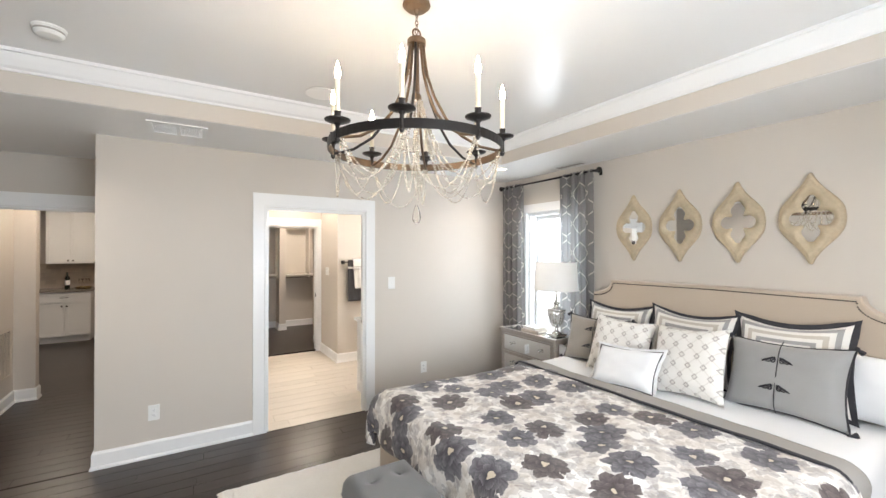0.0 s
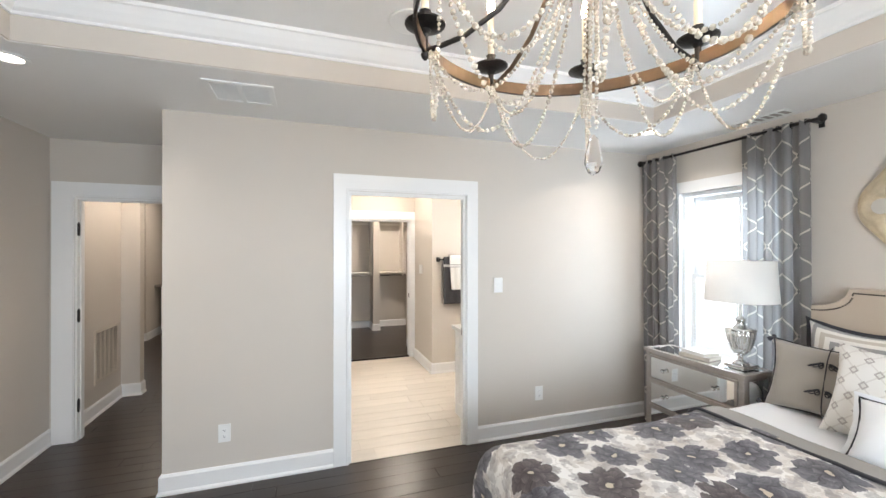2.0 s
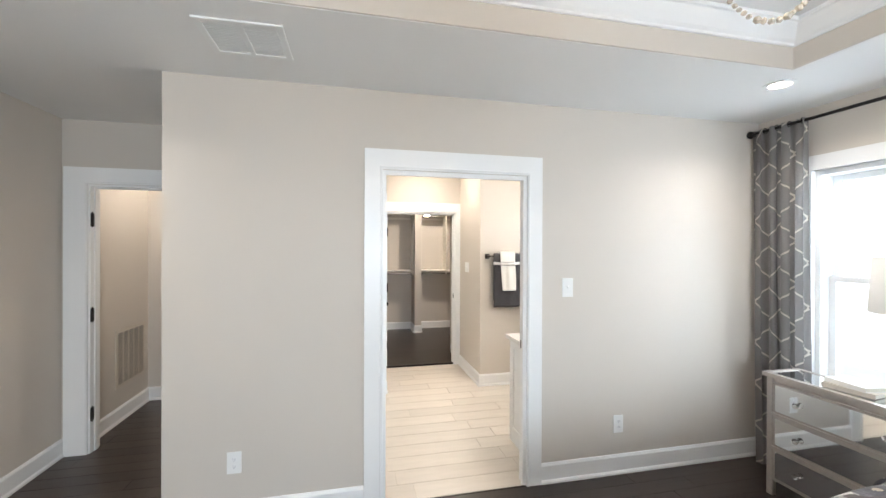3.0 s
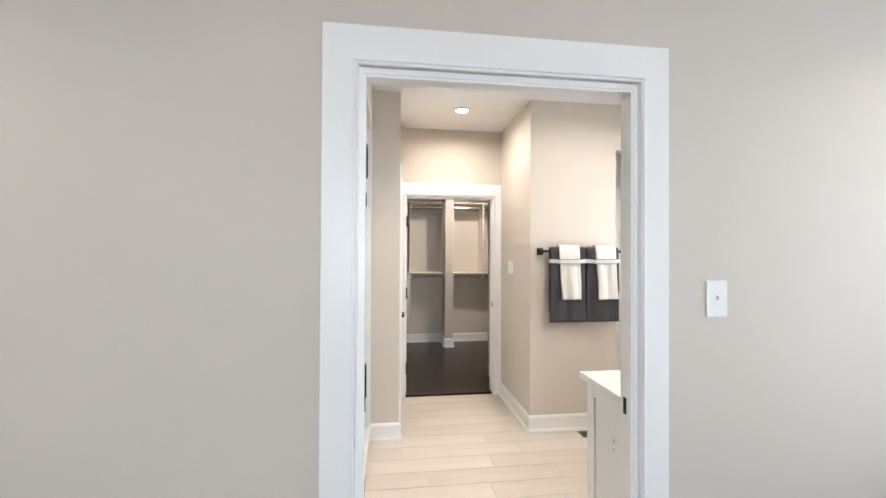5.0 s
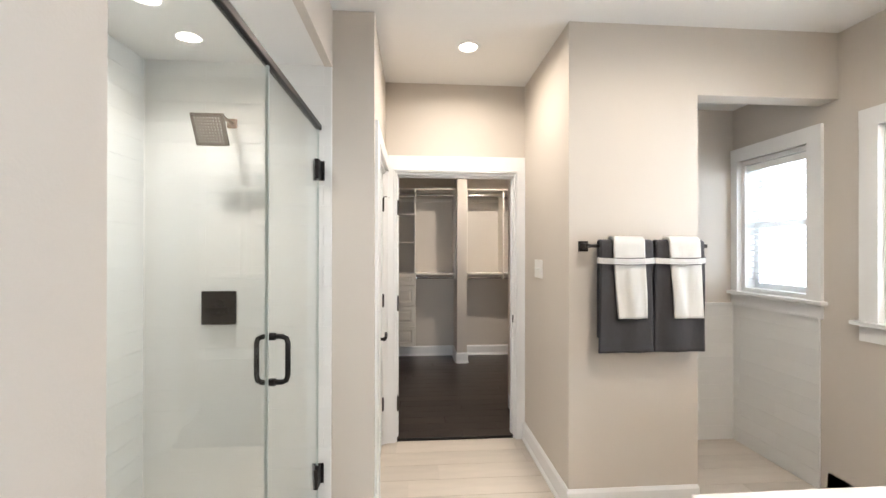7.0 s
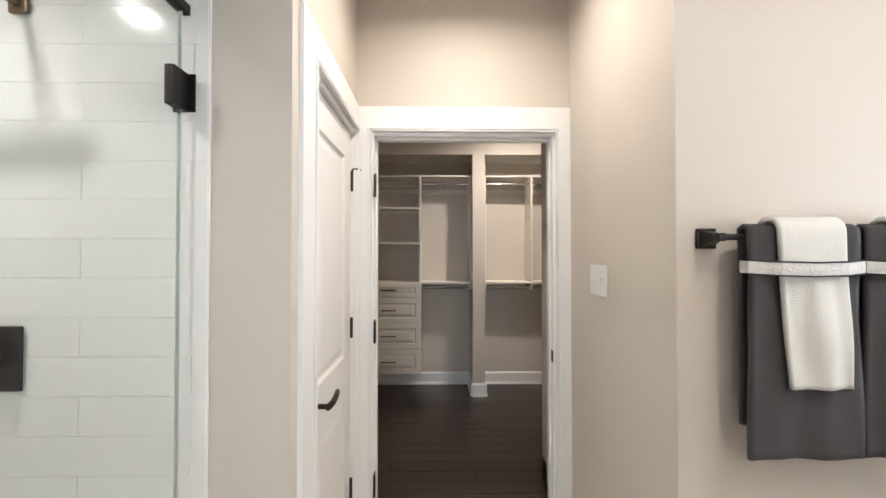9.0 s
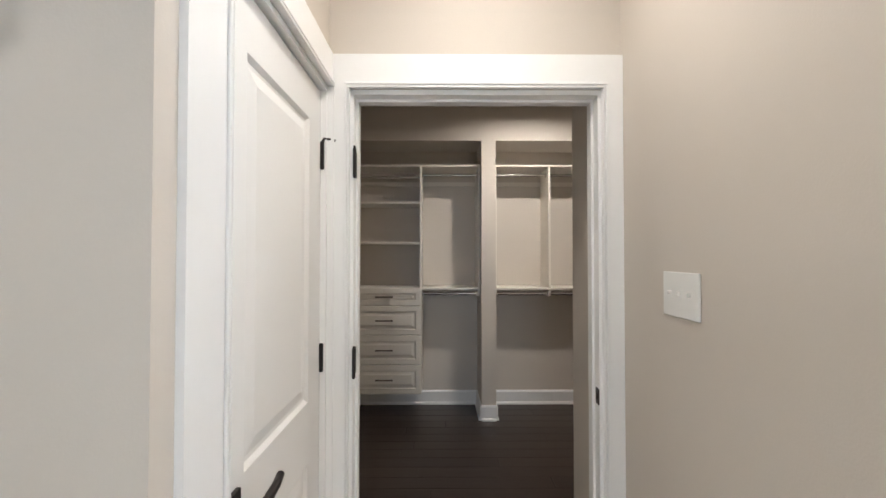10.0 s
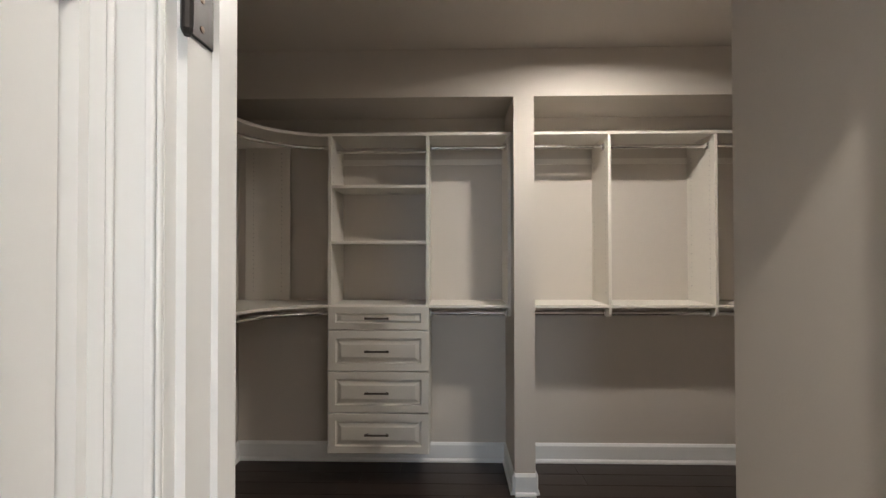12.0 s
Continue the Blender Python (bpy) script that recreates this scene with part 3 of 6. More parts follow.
for i in range(5):
    for y0 in (3.43, 4.45):
        part("ring", tube([(3.795 + 0.02 * math.cos(a * math.pi / 6), y0 + i * 0.085, 2.437 + 0.02 * math.sin(a * math.pi / 6)) for a in range(12)], 0.003, 6, True), BRONZE, rod)

# ---- bed ----
LINEN = mat("beige_upholstery_linen", (0.50, 0.41, 0.32), 0.85, grain=0.18, scale=500, bump=0.12, wear=0.05, sheen=0.3)
SHEET = mat("white_cotton", (0.82, 0.82, 0.82), 0.85, grain=0.04, scale=300, bump=0.06, wear=0.03, sheen=0.2)
GREYCLOTH = mat("grey_cotton_sateen", (0.30, 0.295, 0.285), 0.6, grain=0.08, scale=350, bump=0.06, wear=0.08, sheen=0.4)
TAUPE = mat("taupe_cotton_sateen", (0.30, 0.265, 0.225), 0.6, grain=0.08, scale=350, bump=0.06, wear=0.08, sheen=0.4)
NAVY = mat("charcoal_cotton", (0.035, 0.033, 0.038), 0.8, grain=0.1, scale=400, bump=0.05)
BAND = mat("grey_linen_band", (0.36, 0.34, 0.315), 0.85, grain=0.12, scale=400, bump=0.1, wear=0.06)


def floral():
    """Cream cotton printed with large charcoal blooms, taupe leaves and buds; UV in metres."""
    m, n, l, b = nodes_of("floral_print_cotton", 0.8, 0.2)
    op = math_chain(n, l)
    uv, u, v = uv_xy(n, l)
    wob = n.new("ShaderNodeTexNoise")
    wob.inputs["Scale"].default_value = 17
    wob.inputs["Detail"].default_value = 3
    l.new(uv, wob.inputs[0])
    off = n.new("ShaderNodeVectorMath")
    off.operation = 'MULTIPLY_ADD'
    l.new(wob.outputs["Color"], off.inputs[0])
    off.inputs[1].default_value = (0.078, 0.078, 0)
    l.new(uv, off.inputs[2])

    def voronoi(scale, source, rnd=0.6, feature='F1'):
        t = n.new("ShaderNodeTexVoronoi")
        t.voronoi_dimensions = '2D'
        t.feature = feature
        t.inputs["Scale"].default_value = scale
        t.inputs["Randomness"].default_value = rnd
        l.new(source, t.inputs[0])
        return t

    def flower(scale, rnd, size, shift):
        """The nearest bloom's centre: distance, angle, its own size and three chance values."""
        src = n.new("ShaderNodeVectorMath")
        src.operation = 'ADD'
        l.new(off.outputs[0], src.inputs[0])
        src.inputs[1].default_value = shift
        t = voronoi(scale, src.outputs[0], rnd)
        d = n.new("ShaderNodeVectorMath")
        d.operation = 'SUBTRACT'
        l.new(src.outputs[0], d.inputs[0])
        l.new(t.outputs["Position"], d.inputs[1])
        s = n.new("ShaderNodeSeparateXYZ")
        l.new(d.outputs[0], s.inputs[0])
        ang = op('ARCTAN2', s.outputs[1], s.outputs[0])
        r = op('SQRT', op('ADD', op('MULTIPLY', s.outputs[0], s.outputs[0]), op('MULTIPLY', s.outputs[1], s.outputs[1])))
        cs = n.new("ShaderNodeSeparateXYZ")
        l.new(t.outputs["Color"], cs.inputs[0])
        rot = op('MULTIPLY_ADD', cs.outputs[0], 6.0, ang)
        return r, rot, op('MULTIPLY_ADD', cs.outputs[1], size * 0.3, size * 0.85), cs

    def petals(r, rot, size, count, amp, turn):
        """One whorl: where it lies, and how far out on its petals a point is."""
        lobe = op('ABSOLUTE', op('SINE', op('MULTIPLY_ADD', rot, count / 2, turn)))
        edge = op('MULTIPLY', op('MULTIPLY_ADD', op('POWER', lobe, 0.6), amp, 1 - amp), size)
        return op('LESS_THAN', r, edge), op('DIVIDE', r, edge), lobe

    cream = (0.84, 0.81, 0.765)
    wash = n.new("ShaderNodeTexNoise")
    wash.inputs["Scale"].default_value = 22
    l.new(uv, wash.inputs[0])
    # trailing stems, and sprays of leaves in taupe and grey wash
    lv = voronoi(9, off.outputs[0], 1.0, 'DISTANCE_TO_EDGE')
    stems = op('LESS_THAN', lv.outputs["Distance"], 0.02)
    col = mixer(n, l, op('MULTIPLY', stems, 0.4), cream, (0.36, 0.31, 0.27))
    for scale, size, count, amp, shift, tint, most in ((5.2, 0.095, 3, 0.86, (0.31, 0.17, 0), (0.56, 0.50, 0.44), 0.6), (6.8, 0.068, 4, 0.84, (0.07, 0.61, 0), (0.44, 0.38, 0.32), 0.65), (8.5, 0.045, 2, 0.88, (0.83, 0.43, 0), (0.38, 0.35, 0.335), 0.7), (10.5, 0.030, 5, 0.5, (0.53, 0.23, 0), (0.20, 0.17, 0.165), 0.55)):
        r2, rot2, size2, _ = flower(scale, 1.0, size, shift)
        leaf, out2, lobe2 = petals(r2, rot2, size2, count, amp, 0.0)
        rib = op('MULTIPLY_ADD', op('LESS_THAN', op('SUBTRACT', 1.0, lobe2), 0.02), 0.3, 0.7)
        col = mixer(n, l, op('MULTIPLY', leaf, op('MULTIPLY', rib, op('MULTIPLY_ADD', wash.outputs[0], 0.7, most - 0.35))), col, tint)
    # dark blooms: three whorls of petals, each paler at its rim and dark in its folds
    r1, rot1, size1, cs = flower(3.7, 0.75, 0.118, (0, 0, 0))
    for k, count, turn in ((1.0, 7, 0.0), (0.74, 6, 0.9), (0.47, 5, 2.1)):
        inside, out1, lobe1 = petals(r1, rot1, op('MULTIPLY', size1, k), count, 0.30, turn)
        vein = op('MULTIPLY', op('SINE', op('MULTIPLY', rot1, 31.0)), 0.10)
        tone = op('ADD', op('MULTIPLY', op('POWER', out1, 2.2), op('MULTIPLY_ADD', lobe1, 0.75, 0.15)), op('ADD', vein, op('MULTIPLY', wash.outputs[0], 0.16)))
        slate = mixer(n, l, tone, (0.030, 0.026, 0.032), (0.205, 0.19, 0.205))
        brown = mixer(n, l, tone, (0.032, 0.023, 0.022), (0.165, 0.13, 0.125))
        col = mixer(n, l, inside, col, mixer(n, l, op('GREATER_THAN', cs.outputs[2], 0.68), slate, brown))
    heart = op('LESS_THAN', r1, 0.016)
    col = mixer(n, l, heart, col, (0.56, 0.48, 0.36))
    l.new(col, b.inputs["Base Color"])
    weave(n, l, b, op)
    return m


FLORAL = floral()


def fold(s, r):
    """How far a cloth goes over an edge: sideways and down."""
    if s <= 0:
        return s, 0.0
    a = min(s / r, math.pi / 2)
    return r * math.sin(a) + 0.06 * max(0, s - r * math.pi / 2), r * (1 - math.cos(a)) + max(0, s - r * math.pi / 2)


bed = thing("bed", "upholstered king bed made up with floral comforter and white sheets", "bed")
BX0, BX1, BY0, BY1, BT = 1.56, 3.79, 1.44, 3.40, 0.60
part("mattress", rbox(BX0 + 0.04, BX1, BY0 + 0.03, BY1 - 0.03, 0.26, BT, 0.05, 4), SHEET, bed, smooth=True)
part("side_rail", rbox(BX0, BX1, BY0, BY0 + 0.05, 0.02, 0.28, 0.012, 3), LINEN, bed)
part("side_rail", rbox(BX0, BX1, BY1 - 0.05, BY1, 0.02, 0.28, 0.012, 3), LINEN, bed)
part("footboard", rbox(BX0 - 0.05, BX0, BY0, BY1, 0.02, 0.36, 0.012, 3), LINEN, bed)
for x in (BX0, BX1 - 0.08):
    for y in (BY0 + 0.02, BY1 - 0.09):
        part("leg", lathe([(0.02, FL), (0.03, 0.03)], 12), BRONZE, bed, at=pose(x + 0.03, y + 0.03, 0))
# headboard with scooped upper corners
bm = bmesh.new()
HY0, HY1, HT, HS = 1.31, 3.43, 1.36, 1.235
prof = [(HY1, FL + 0.02), (HY1, HS)]
for i in range(1, 9):
    a = i / 8 * math.pi / 2
    prof.append((HY1 - 0.21 * math.sin(a), HS + 0.115 * (1 - math.cos(a))))
prof.append((HY1 - 0.215, HT))
prof.append(((HY0 + HY1) / 2, HT + 0.008))
prof.append((HY0 + 0.215, HT))
for i in range(8, 0, -1):
    a = i / 8 * math.pi / 2
    prof.append((HY0 + 0.21 * math.sin(a), HS + 0.115 * (1 - math.cos(a))))
prof += [(HY0, HS), (HY0, FL + 0.02)]
fr_ = [bm.verts.new((3.795, y, z)) for y, z in prof]
bk_ = [bm.verts.new((3.893, y, z)) for y, z in prof]
bm.faces.new(fr_)
bm.faces.new(bk_[::-1])
for i in range(len(prof)):
    j = (i + 1) % len(prof)
    bm.faces.new((fr_[i], fr_[j], bk_[j], bk_[i]))
bmesh.ops.recalc_face_normals(bm, faces=bm.faces)
bmesh.ops.bevel(bm, geom=[e for e in bm.edges if all(abs(v.co.x - 3.795) < 1e-4 for v in e.verts)], offset=0.012, segments=3, affect='EDGES', profile=0.5)
head = part("headboard", bm, LINEN, bed, "beige linen headboard with scooped corners")
nails = bmesh.new()
line = [p for p in prof[1:-1]]
pts = []
for (a, b), (c, d) in zip(line, line[1:]):
    seg = math.hypot(c - a, d - b)
    k = max(1, int(seg / 0.0115))
    pts += [(a + (c - a) * i / k, b + (d - b) * i / k) for i in range(k)]
cy = (HY0 + HY1) / 2
for y, z in pts:
    yy, zz = cy + (y - cy) * 0.972, z - 0.028
    bmesh.ops.create_icosphere(nails, subdivisions=1, radius=0.006, matrix=Matrix.Translation((3.796, yy, zz)))
tagged(part("nailhead_trim", nails, BRONZE, head, "row of dark bronze nailheads"), kind="stuff")


def sheet_place(x0, x1, y0, y1, over_x, over_y, lift, seed, puff):
    """A bedcover over the mattress, hanging over the foot and both sides."""
    lx, ly = (x1 - x0) + over_x, (y1 - y0) + 2 * over_y

    def place(u, v):
        s, t = u * lx - over_x, v * ly - over_y
        sx, dx = fold(-s, 0.09)
        x = x0 + s if s >= 0 else x0 - sx
        if t < 0:
            sy, dy = fold(-t, 0.09)
            y = y0 - sy
        elif t > y1 - y0:
            sy, dy = fold(t - (y1 - y0), 0.09)
            y = y1 + sy
        else:
            y, dy = y0 + t, 0.0
        drop = math.sqrt((dx if s < 0 else 0) ** 2 + dy ** 2) if (s < 0 and dy) else max(dx if s < 0 else 0, dy)
        drop = min(drop, max(over_x, over_y) - 0.02)
        q = noise.noise((s * 2.2 + seed, t * 2.2, seed)) * 0.022 + noise.noise((s * 6 + seed, t * 6, 1.7)) * 0.009
        w = 0.02 * math.sin(14 * (s + t)) * min(1, drop / 0.2)
        return (x - (w if s < 0 else 0), y + (w if t > 0 else -w) * (1 if dy else 0), lift - drop + puff * q)
    return place, (lambda u, v: (u * lx, v * ly))


cov = thing("comforter", "puffy floral comforter, charcoal blooms on cream, folded back on the bed", "comforter")
pl, uvf = sheet_place(BX0 + 0.03, 2.90, BY0 - 0.01, BY1 + 0.02, 0.34, 0.40, BT + 0.045, 3.1, 1.7)
com = cloth_grid("cover", 90, 120, pl, uvf, FLORAL, cov, "floral printed cotton", 0.02)
pl, uvf = sheet_place(2.85, 3.00, BY0 - 0.012, BY1 + 0.022, 0.0, 0.41, BT + 0.058, 8.2, 0.6)
cloth_grid("folded_edge", 10, 120, pl, uvf, BAND, cov, "folded grey linen edge of the comforter", 0.024)
pl, uvf = sheet_place(2.835, 2.855, BY0 - 0.012, BY1 + 0.022, 0.0, 0.41, BT + 0.070, 8.2, 0.6)
cloth_grid("piping", 2, 120, pl, uvf, NAVY, cov, "dark piping along the folded edge", 0.012)
pl, uvf = sheet_place(2.97, 3.78, BY0, BY1 + 0.01, 0.0, 0.38, BT + 0.03, 5.7, 0.8)
sht = thing("bed_sheet", "smooth white cotton sheet spread over the mattress", "sheet")
cloth_grid("sheet", 30, 110, pl, uvf, SHEET, sht, thick=0.012)

# ---- pillows ----


def maze():
    m, n, l, b = nodes_of("grey_striped_cotton", 0.8, 0.2)
    op = math_chain(n, l)
    _, u, v = uv_xy(n, l)
    d = op('MAXIMUM', op('ABSOLUTE', op('MULTIPLY', u, 0.92)), op('ABSOLUTE', v))
    w = op('FRACT', op('MULTIPLY', d, 19.0))
    thin = op('LESS_THAN', op('ABSOLUTE', op('SUBTRACT', w, 0.5)), 0.25)
    big = op('GREATER_THAN', op('FRACT', op('MULTIPLY', d, 9.5)), 0.5)
    col = mixer(n, l, thin, (0.76, 0.73, 0.68), mixer(n, l, big, (0.33, 0.32, 0.31), (0.52, 0.47, 0.40)))
    l.new(col, b.inputs["Base Color"])
    weave(n, l, b, op)
    return m


def lattice():
    m, n, l, b = nodes_of("cream_diamond_print", 0.8, 0.2)
    op = math_chain(n, l)
    _, u, v = uv_xy(n, l)
    k = 1 / 0.098
    uu = op('MULTIPLY', u, k)
    s = op('MULTIPLY', op('SINE', op('MULTIPLY', v, 2 * math.pi / 0.135)), 0.23)
    d1 = op('ABSOLUTE', op('SUBTRACT', op('FRACT', op('ADD', uu, op('ADD', s, 0.25))), 0.5))
    d2 = op('ABSOLUTE', op('SUBTRACT', op('FRACT', op('SUBTRACT', op('ADD', uu, 0.75), s)), 0.5))
    line = op('LESS_THAN', op('MINIMUM', d1, d2), 0.05)
    # small rings in the cells
    cu = op('SUBTRACT', op('FRACT', op('ADD', uu, 0.5)), 0.5)
    cv = op('SUBTRACT', op('FRACT', op('ADD', op('MULTIPLY', v, 1 / 0.135), 0.25)), 0.5)
    cu2 = op('SUBTRACT', op('FRACT', uu), 0.5)
    cv2 = op('SUBTRACT', op('FRACT', op('ADD', op('MULTIPLY', v, 1 / 0.135), 0.75)), 0.5)
    ra = op('ADD', op('ABSOLUTE', cu), op('MULTIPLY', op('ABSOLUTE', cv), 1.3))
    rb = op('ADD', op('ABSOLUTE', cu2), op('MULTIPLY', op('ABSOLUTE', cv2), 1.3))
    rr = op('MINIMUM', ra, rb)
    ring = op('LESS_THAN', op('ABSOLUTE', op('SUBTRACT', rr, 0.17)), 0.055)
    col = mixer(n, l, line, (0.78, 0.75, 0.70), (0.68, 0.64, 0.59))
    col = mixer(n, l, ring, col, (0.45, 0.41, 0.37))
    l.new(col, b.inputs["Base Color"])
    weave(n, l, b, op)
    return m


MAZE, LATTICE = maze(), lattice()


def pillow(label, m, w, h, depth, material, flange=None, flange_mat=None, piping=None, knots=False, group="pillows on the bed", sag=0.0):
    """A stuffed cushion standing in its own x-z plane, front to -y."""
    top = thing("pillow", label, "pillow", group=group)
    N = 18
    rnd = random.Random(label + str(w) + str(m.translation.y))
    ph = rnd.random() * 9

    def shape(side):
        def place(u, v):
            a, b = 2 * u - 1, 2 * v - 1
            pinch = 1 - 0.10 * (1 - abs(b) ** 2) * abs(a) ** 3
            pinch2 = 1 - 0.13 * (1 - abs(a) ** 2) * abs(b) ** 3
            t = max(0, (1 - a ** 4) * (1 - b ** 4)) ** 0.5
            wr = 0.012 * noise.noise((a * 3 + ph, b * 3, side)) * t + 0.006 * noise.noise((a * 9 + ph, b * 9, side))
            z = h / 2 + b * h / 2 * pinch2 - sag * max(0, b) * (1 - a * a) * h
            return (a * w / 2 * pinch, side * (depth / 2 * t + wr), z)
        return place
    for side in (-1, 1):
        cloth_grid("front" if side < 0 else "back", N, N, shape(side), lambda u, v: ((u - 0.5) * w, (v - 0.5) * h), material, top, thick=0)
    rim = []
    for i in range(64):
        q = i / 16
        k, f = int(q), q - int(q)
        a, b = ((2 * f - 1, -1), (1, 2 * f - 1), (1 - 2 * f, 1), (-1, 1 - 2 * f))[k]
        rim.append(Vector(shape(-1)((a + 1) / 2, (b + 1) / 2)))
    for p in rim:
        p.y = 0
    if piping:
        part("piping", tube(rim, 0.006, 6, True), piping, top, "dark piping")
    if flange:
        bm = bmesh.new()
        c = Vector((0, 0, h / 2))
        inner, outer = [], []
        for i, p in enumerate(rim):
            d = (p - c)
            o = p + Vector((math.copysign(flange, d.x) if abs(d.x) > w * 0.40 else 0, 0.004 * math.sin(i * 1.3), math.copysign(flange, d.z) if abs(d.z) > h * 0.38 else 0))
            inner.append((bm.verts.new(p + Vector((0, -0.003, 0))), bm.verts.new(p + Vector((0, 0.003, 0)))))
            outer.append((bm.verts.new(o + Vector((0, -0.003, 0))), bm.verts.new(o + Vector((0, 0.003, 0)))))
        for i in range(len(rim)):
            j = (i + 1) % len(rim)
            bm.faces.new((inner[i][0], inner[j][0], outer[j][0], outer[i][0]))
            bm.faces.new((inner[i][1], outer[i][1], outer[j][1], inner[j][1]))
            bm.faces.new((outer[i][0], outer[j][0], outer[j][1], outer[i][1]))
        bmesh.ops.recalc_face_normals(bm, faces=bm.faces)
        part("flange", bm, flange_mat, top, "flat border of charcoal cotton" if flange_mat is NAVY else "")
    if knots:
        part("seam", tube([(0, -depth / 2 * 0.99 * (1 - abs(2 * q - 1) ** 4) ** 0.5 - 0.002, h * q) for q in [0.03 + 0.94 * i / 14 for i in range(15)]], 0.003, 6), NAVY, top, "dark seam")
        for zz in (h * 0.34, h * 0.70):
            kb = bmesh.new()
            for s in (-1, 1):
                for k in range(3):
                    loop = [(s * (0.012 + 0.028 * (k + 1) / 1.6 * (1 - math.cos(q * math.pi / 5)) / 2 * 1.3), -depth / 2 - 0.004 - 0.002 * k, zz + 0.016 * math.sin(q * math.pi / 5 + k * 0.9)) for q in range(10)]
                    tube(loop, 0.0035, 5, True, kb)
            part("frog_knot", kb, NAVY, top, "knotted cord fastening")
        for sx in (-1, 1):
            for zz in (0.0, h):
                part("corner_knot", lathe([(0.002, -0.030), (0.016, -0.026), (0.012, -0.008), (0.008, 0.0), (0.015, 0.008), (0.010, 0.018), (0.002, 0.022)], 8), NAVY, top, "dark knotted corner tassel", at=pose(sx * (w / 2 + 0.008), -0.004, zz, 0, -sx * (50 if zz else 115), 0))
    top.matrix_world = m
    return top


def lean(x, y, z, tilt, turn=0, roll=0):
    """A pillow's pose: faces the foot of the bed (-x), leaning back."""
    return Matrix.Translation((x, y, z)) @ pose(0, 0, 0, 0, 0, -90 + turn) @ pose(0, 0, 0, -tilt, roll, 0)


ZB = BT + 0.035
pillow("cream pillow with grey maze stripes and charcoal border", lean(3.61, 3.06, ZB + 0.03, 14, 4), 0.60, 0.50, 0.17, MAZE, 0.022, NAVY, sag=0.05)
pillow("cream pillow with grey maze stripes and charcoal border", lean(3.60, 2.45, ZB + 0.03, 13, 2, 2), 0.60, 0.52, 0.17, MAZE, 0.022, NAVY, sag=0.05)
pillow("cream pillow with grey maze stripes and charcoal border", lean(3.60, 1.82, ZB + 0.03, 13, -3, -2), 0.60, 0.54, 0.17, MAZE, 0.032, NAVY, sag=0.05)
pillow("white cotton sleeping pillow against the headboard", lean(3.68, 1.46, ZB, 10, -4), 0.50, 0.42, 0.15, SHEET)
pillow("taupe pillow with dark piping and knotted fastenings", lean(3.43, 3.14, ZB, 18, 7), 0.60, 0.42, 0.16, TAUPE, piping=NAVY, knots=True)
pillow("grey sateen pillow with dark piping and knotted fastenings", lean(3.42, 1.80, ZB, 20, -6, -3), 0.64, 0.46, 0.18, GREYCLOTH, piping=NAVY, knots=True)
pillow("cream square pillow with a fine diamond print", lean(3.28, 2.83, ZB, 20, 6, 3), 0.50, 0.48, 0.16, LATTICE)
pillow("cream square pillow with a fine diamond print", lean(3.24, 2.26, ZB, 20, -3, -5), 0.50, 0.50, 0.17, LATTICE)
pillow("small white lumbar pillow with grey piping", lean(3.05, 2.62, ZB, 34, 2, -4), 0.50, 0.32, 0.13, SHEET, piping=NAVY, flange=0.025, flange_mat=SHEET)

# ---- bench and rug ----
BENCH = mat("grey_bench_fabric", (0.15, 0.147, 0.145), 0.9, grain=0.25, scale=420, bump=0.15, wear=0.08, sheen=0.3)
bench = thing("bench", "grey tufted upholstered bench at the foot of the bed", "bench")


def bench_top(u, v):
    x, y = 1.09 + 0.40 * u, 1.72 + 1.22 * v
    edge = min(u, 1 - u) * 0.40, min(v, 1 - v) * 1.22
    q = min(1, min(edge) / 0.06)
    z = 0.33 + 0.11 * math.sqrt(max(0, 1 - (1 - q) ** 2)) + 0.02 * math.sin(math.pi * u) * math.sin(math.pi * v)
    for bu in (0.3, 0.7):
        for bv in (0.125, 0.375, 0.625, 0.875):
            d2 = ((u - bu) * 0.40) ** 2 + ((v - bv) * 1.22) ** 2
            z -= 0.022 * math.exp(-d2 / 0.0012)
    return (x, y, z)


cloth_grid("cushion", 40, 90, bench_top, lambda u, v: (u * 0.4, v * 1.22), BENCH, bench, thick=0)
part("apron", rbox(1.095, 1.485, 1.725, 2.935, 0.25, 0.345, 0.01, 2), BENCH, bench)
for bu in (0.3, 0.7):
    for bv in (0.125, 0.375, 0.625, 0.875):
        x, y, z = bench_top(bu, bv)
        part("button", lathe([(0.012, 0), (0.010, 0.005), (0.004, 0.008)], 10), BENCH, bench, at=pose(x, y, z))
for x in (1.13, 1.45):
    for y in (1.77, 2.89):
        part("leg", lathe([(0.014, FL + 0.012), (0.022, 0.26)], 10), BRONZE, bench, at=pose(x, y, 0))

RUG = mat("cream_shag_rug", (0.74, 0.71, 0.65), 0.95, grain=0.25, scale=120, bump=0.6, wear=0.1, big=5, sheen=0.4)
rug = thing("rug", "cream shag rug under the bed and bench", "rug")
rv = random.Random(9)


def rug_top(u, v):
    x, y = 0.56 + 2.6 * u, 0.72 + 3.25 * v
    e = min(u * 2.6, v * 3.25, (1 - u) * 2.6, (1 - v) * 3.25)
    z = FL + 0.002 + 0.026 * min(1, (e / 0.03)) ** 0.5 + 0.006 * rv.random()
    j = 0.012 if e < 0.001 else 0.004
    return (x + j * (rv.random() - 0.5) * 2, y + j * (rv.random() - 0.5) * 2, z)


cloth_grid("shag_surface", 210, 260, rug_top, lambda u, v: (u * 2.6, v * 3.25), RUG, rug, thick=0)
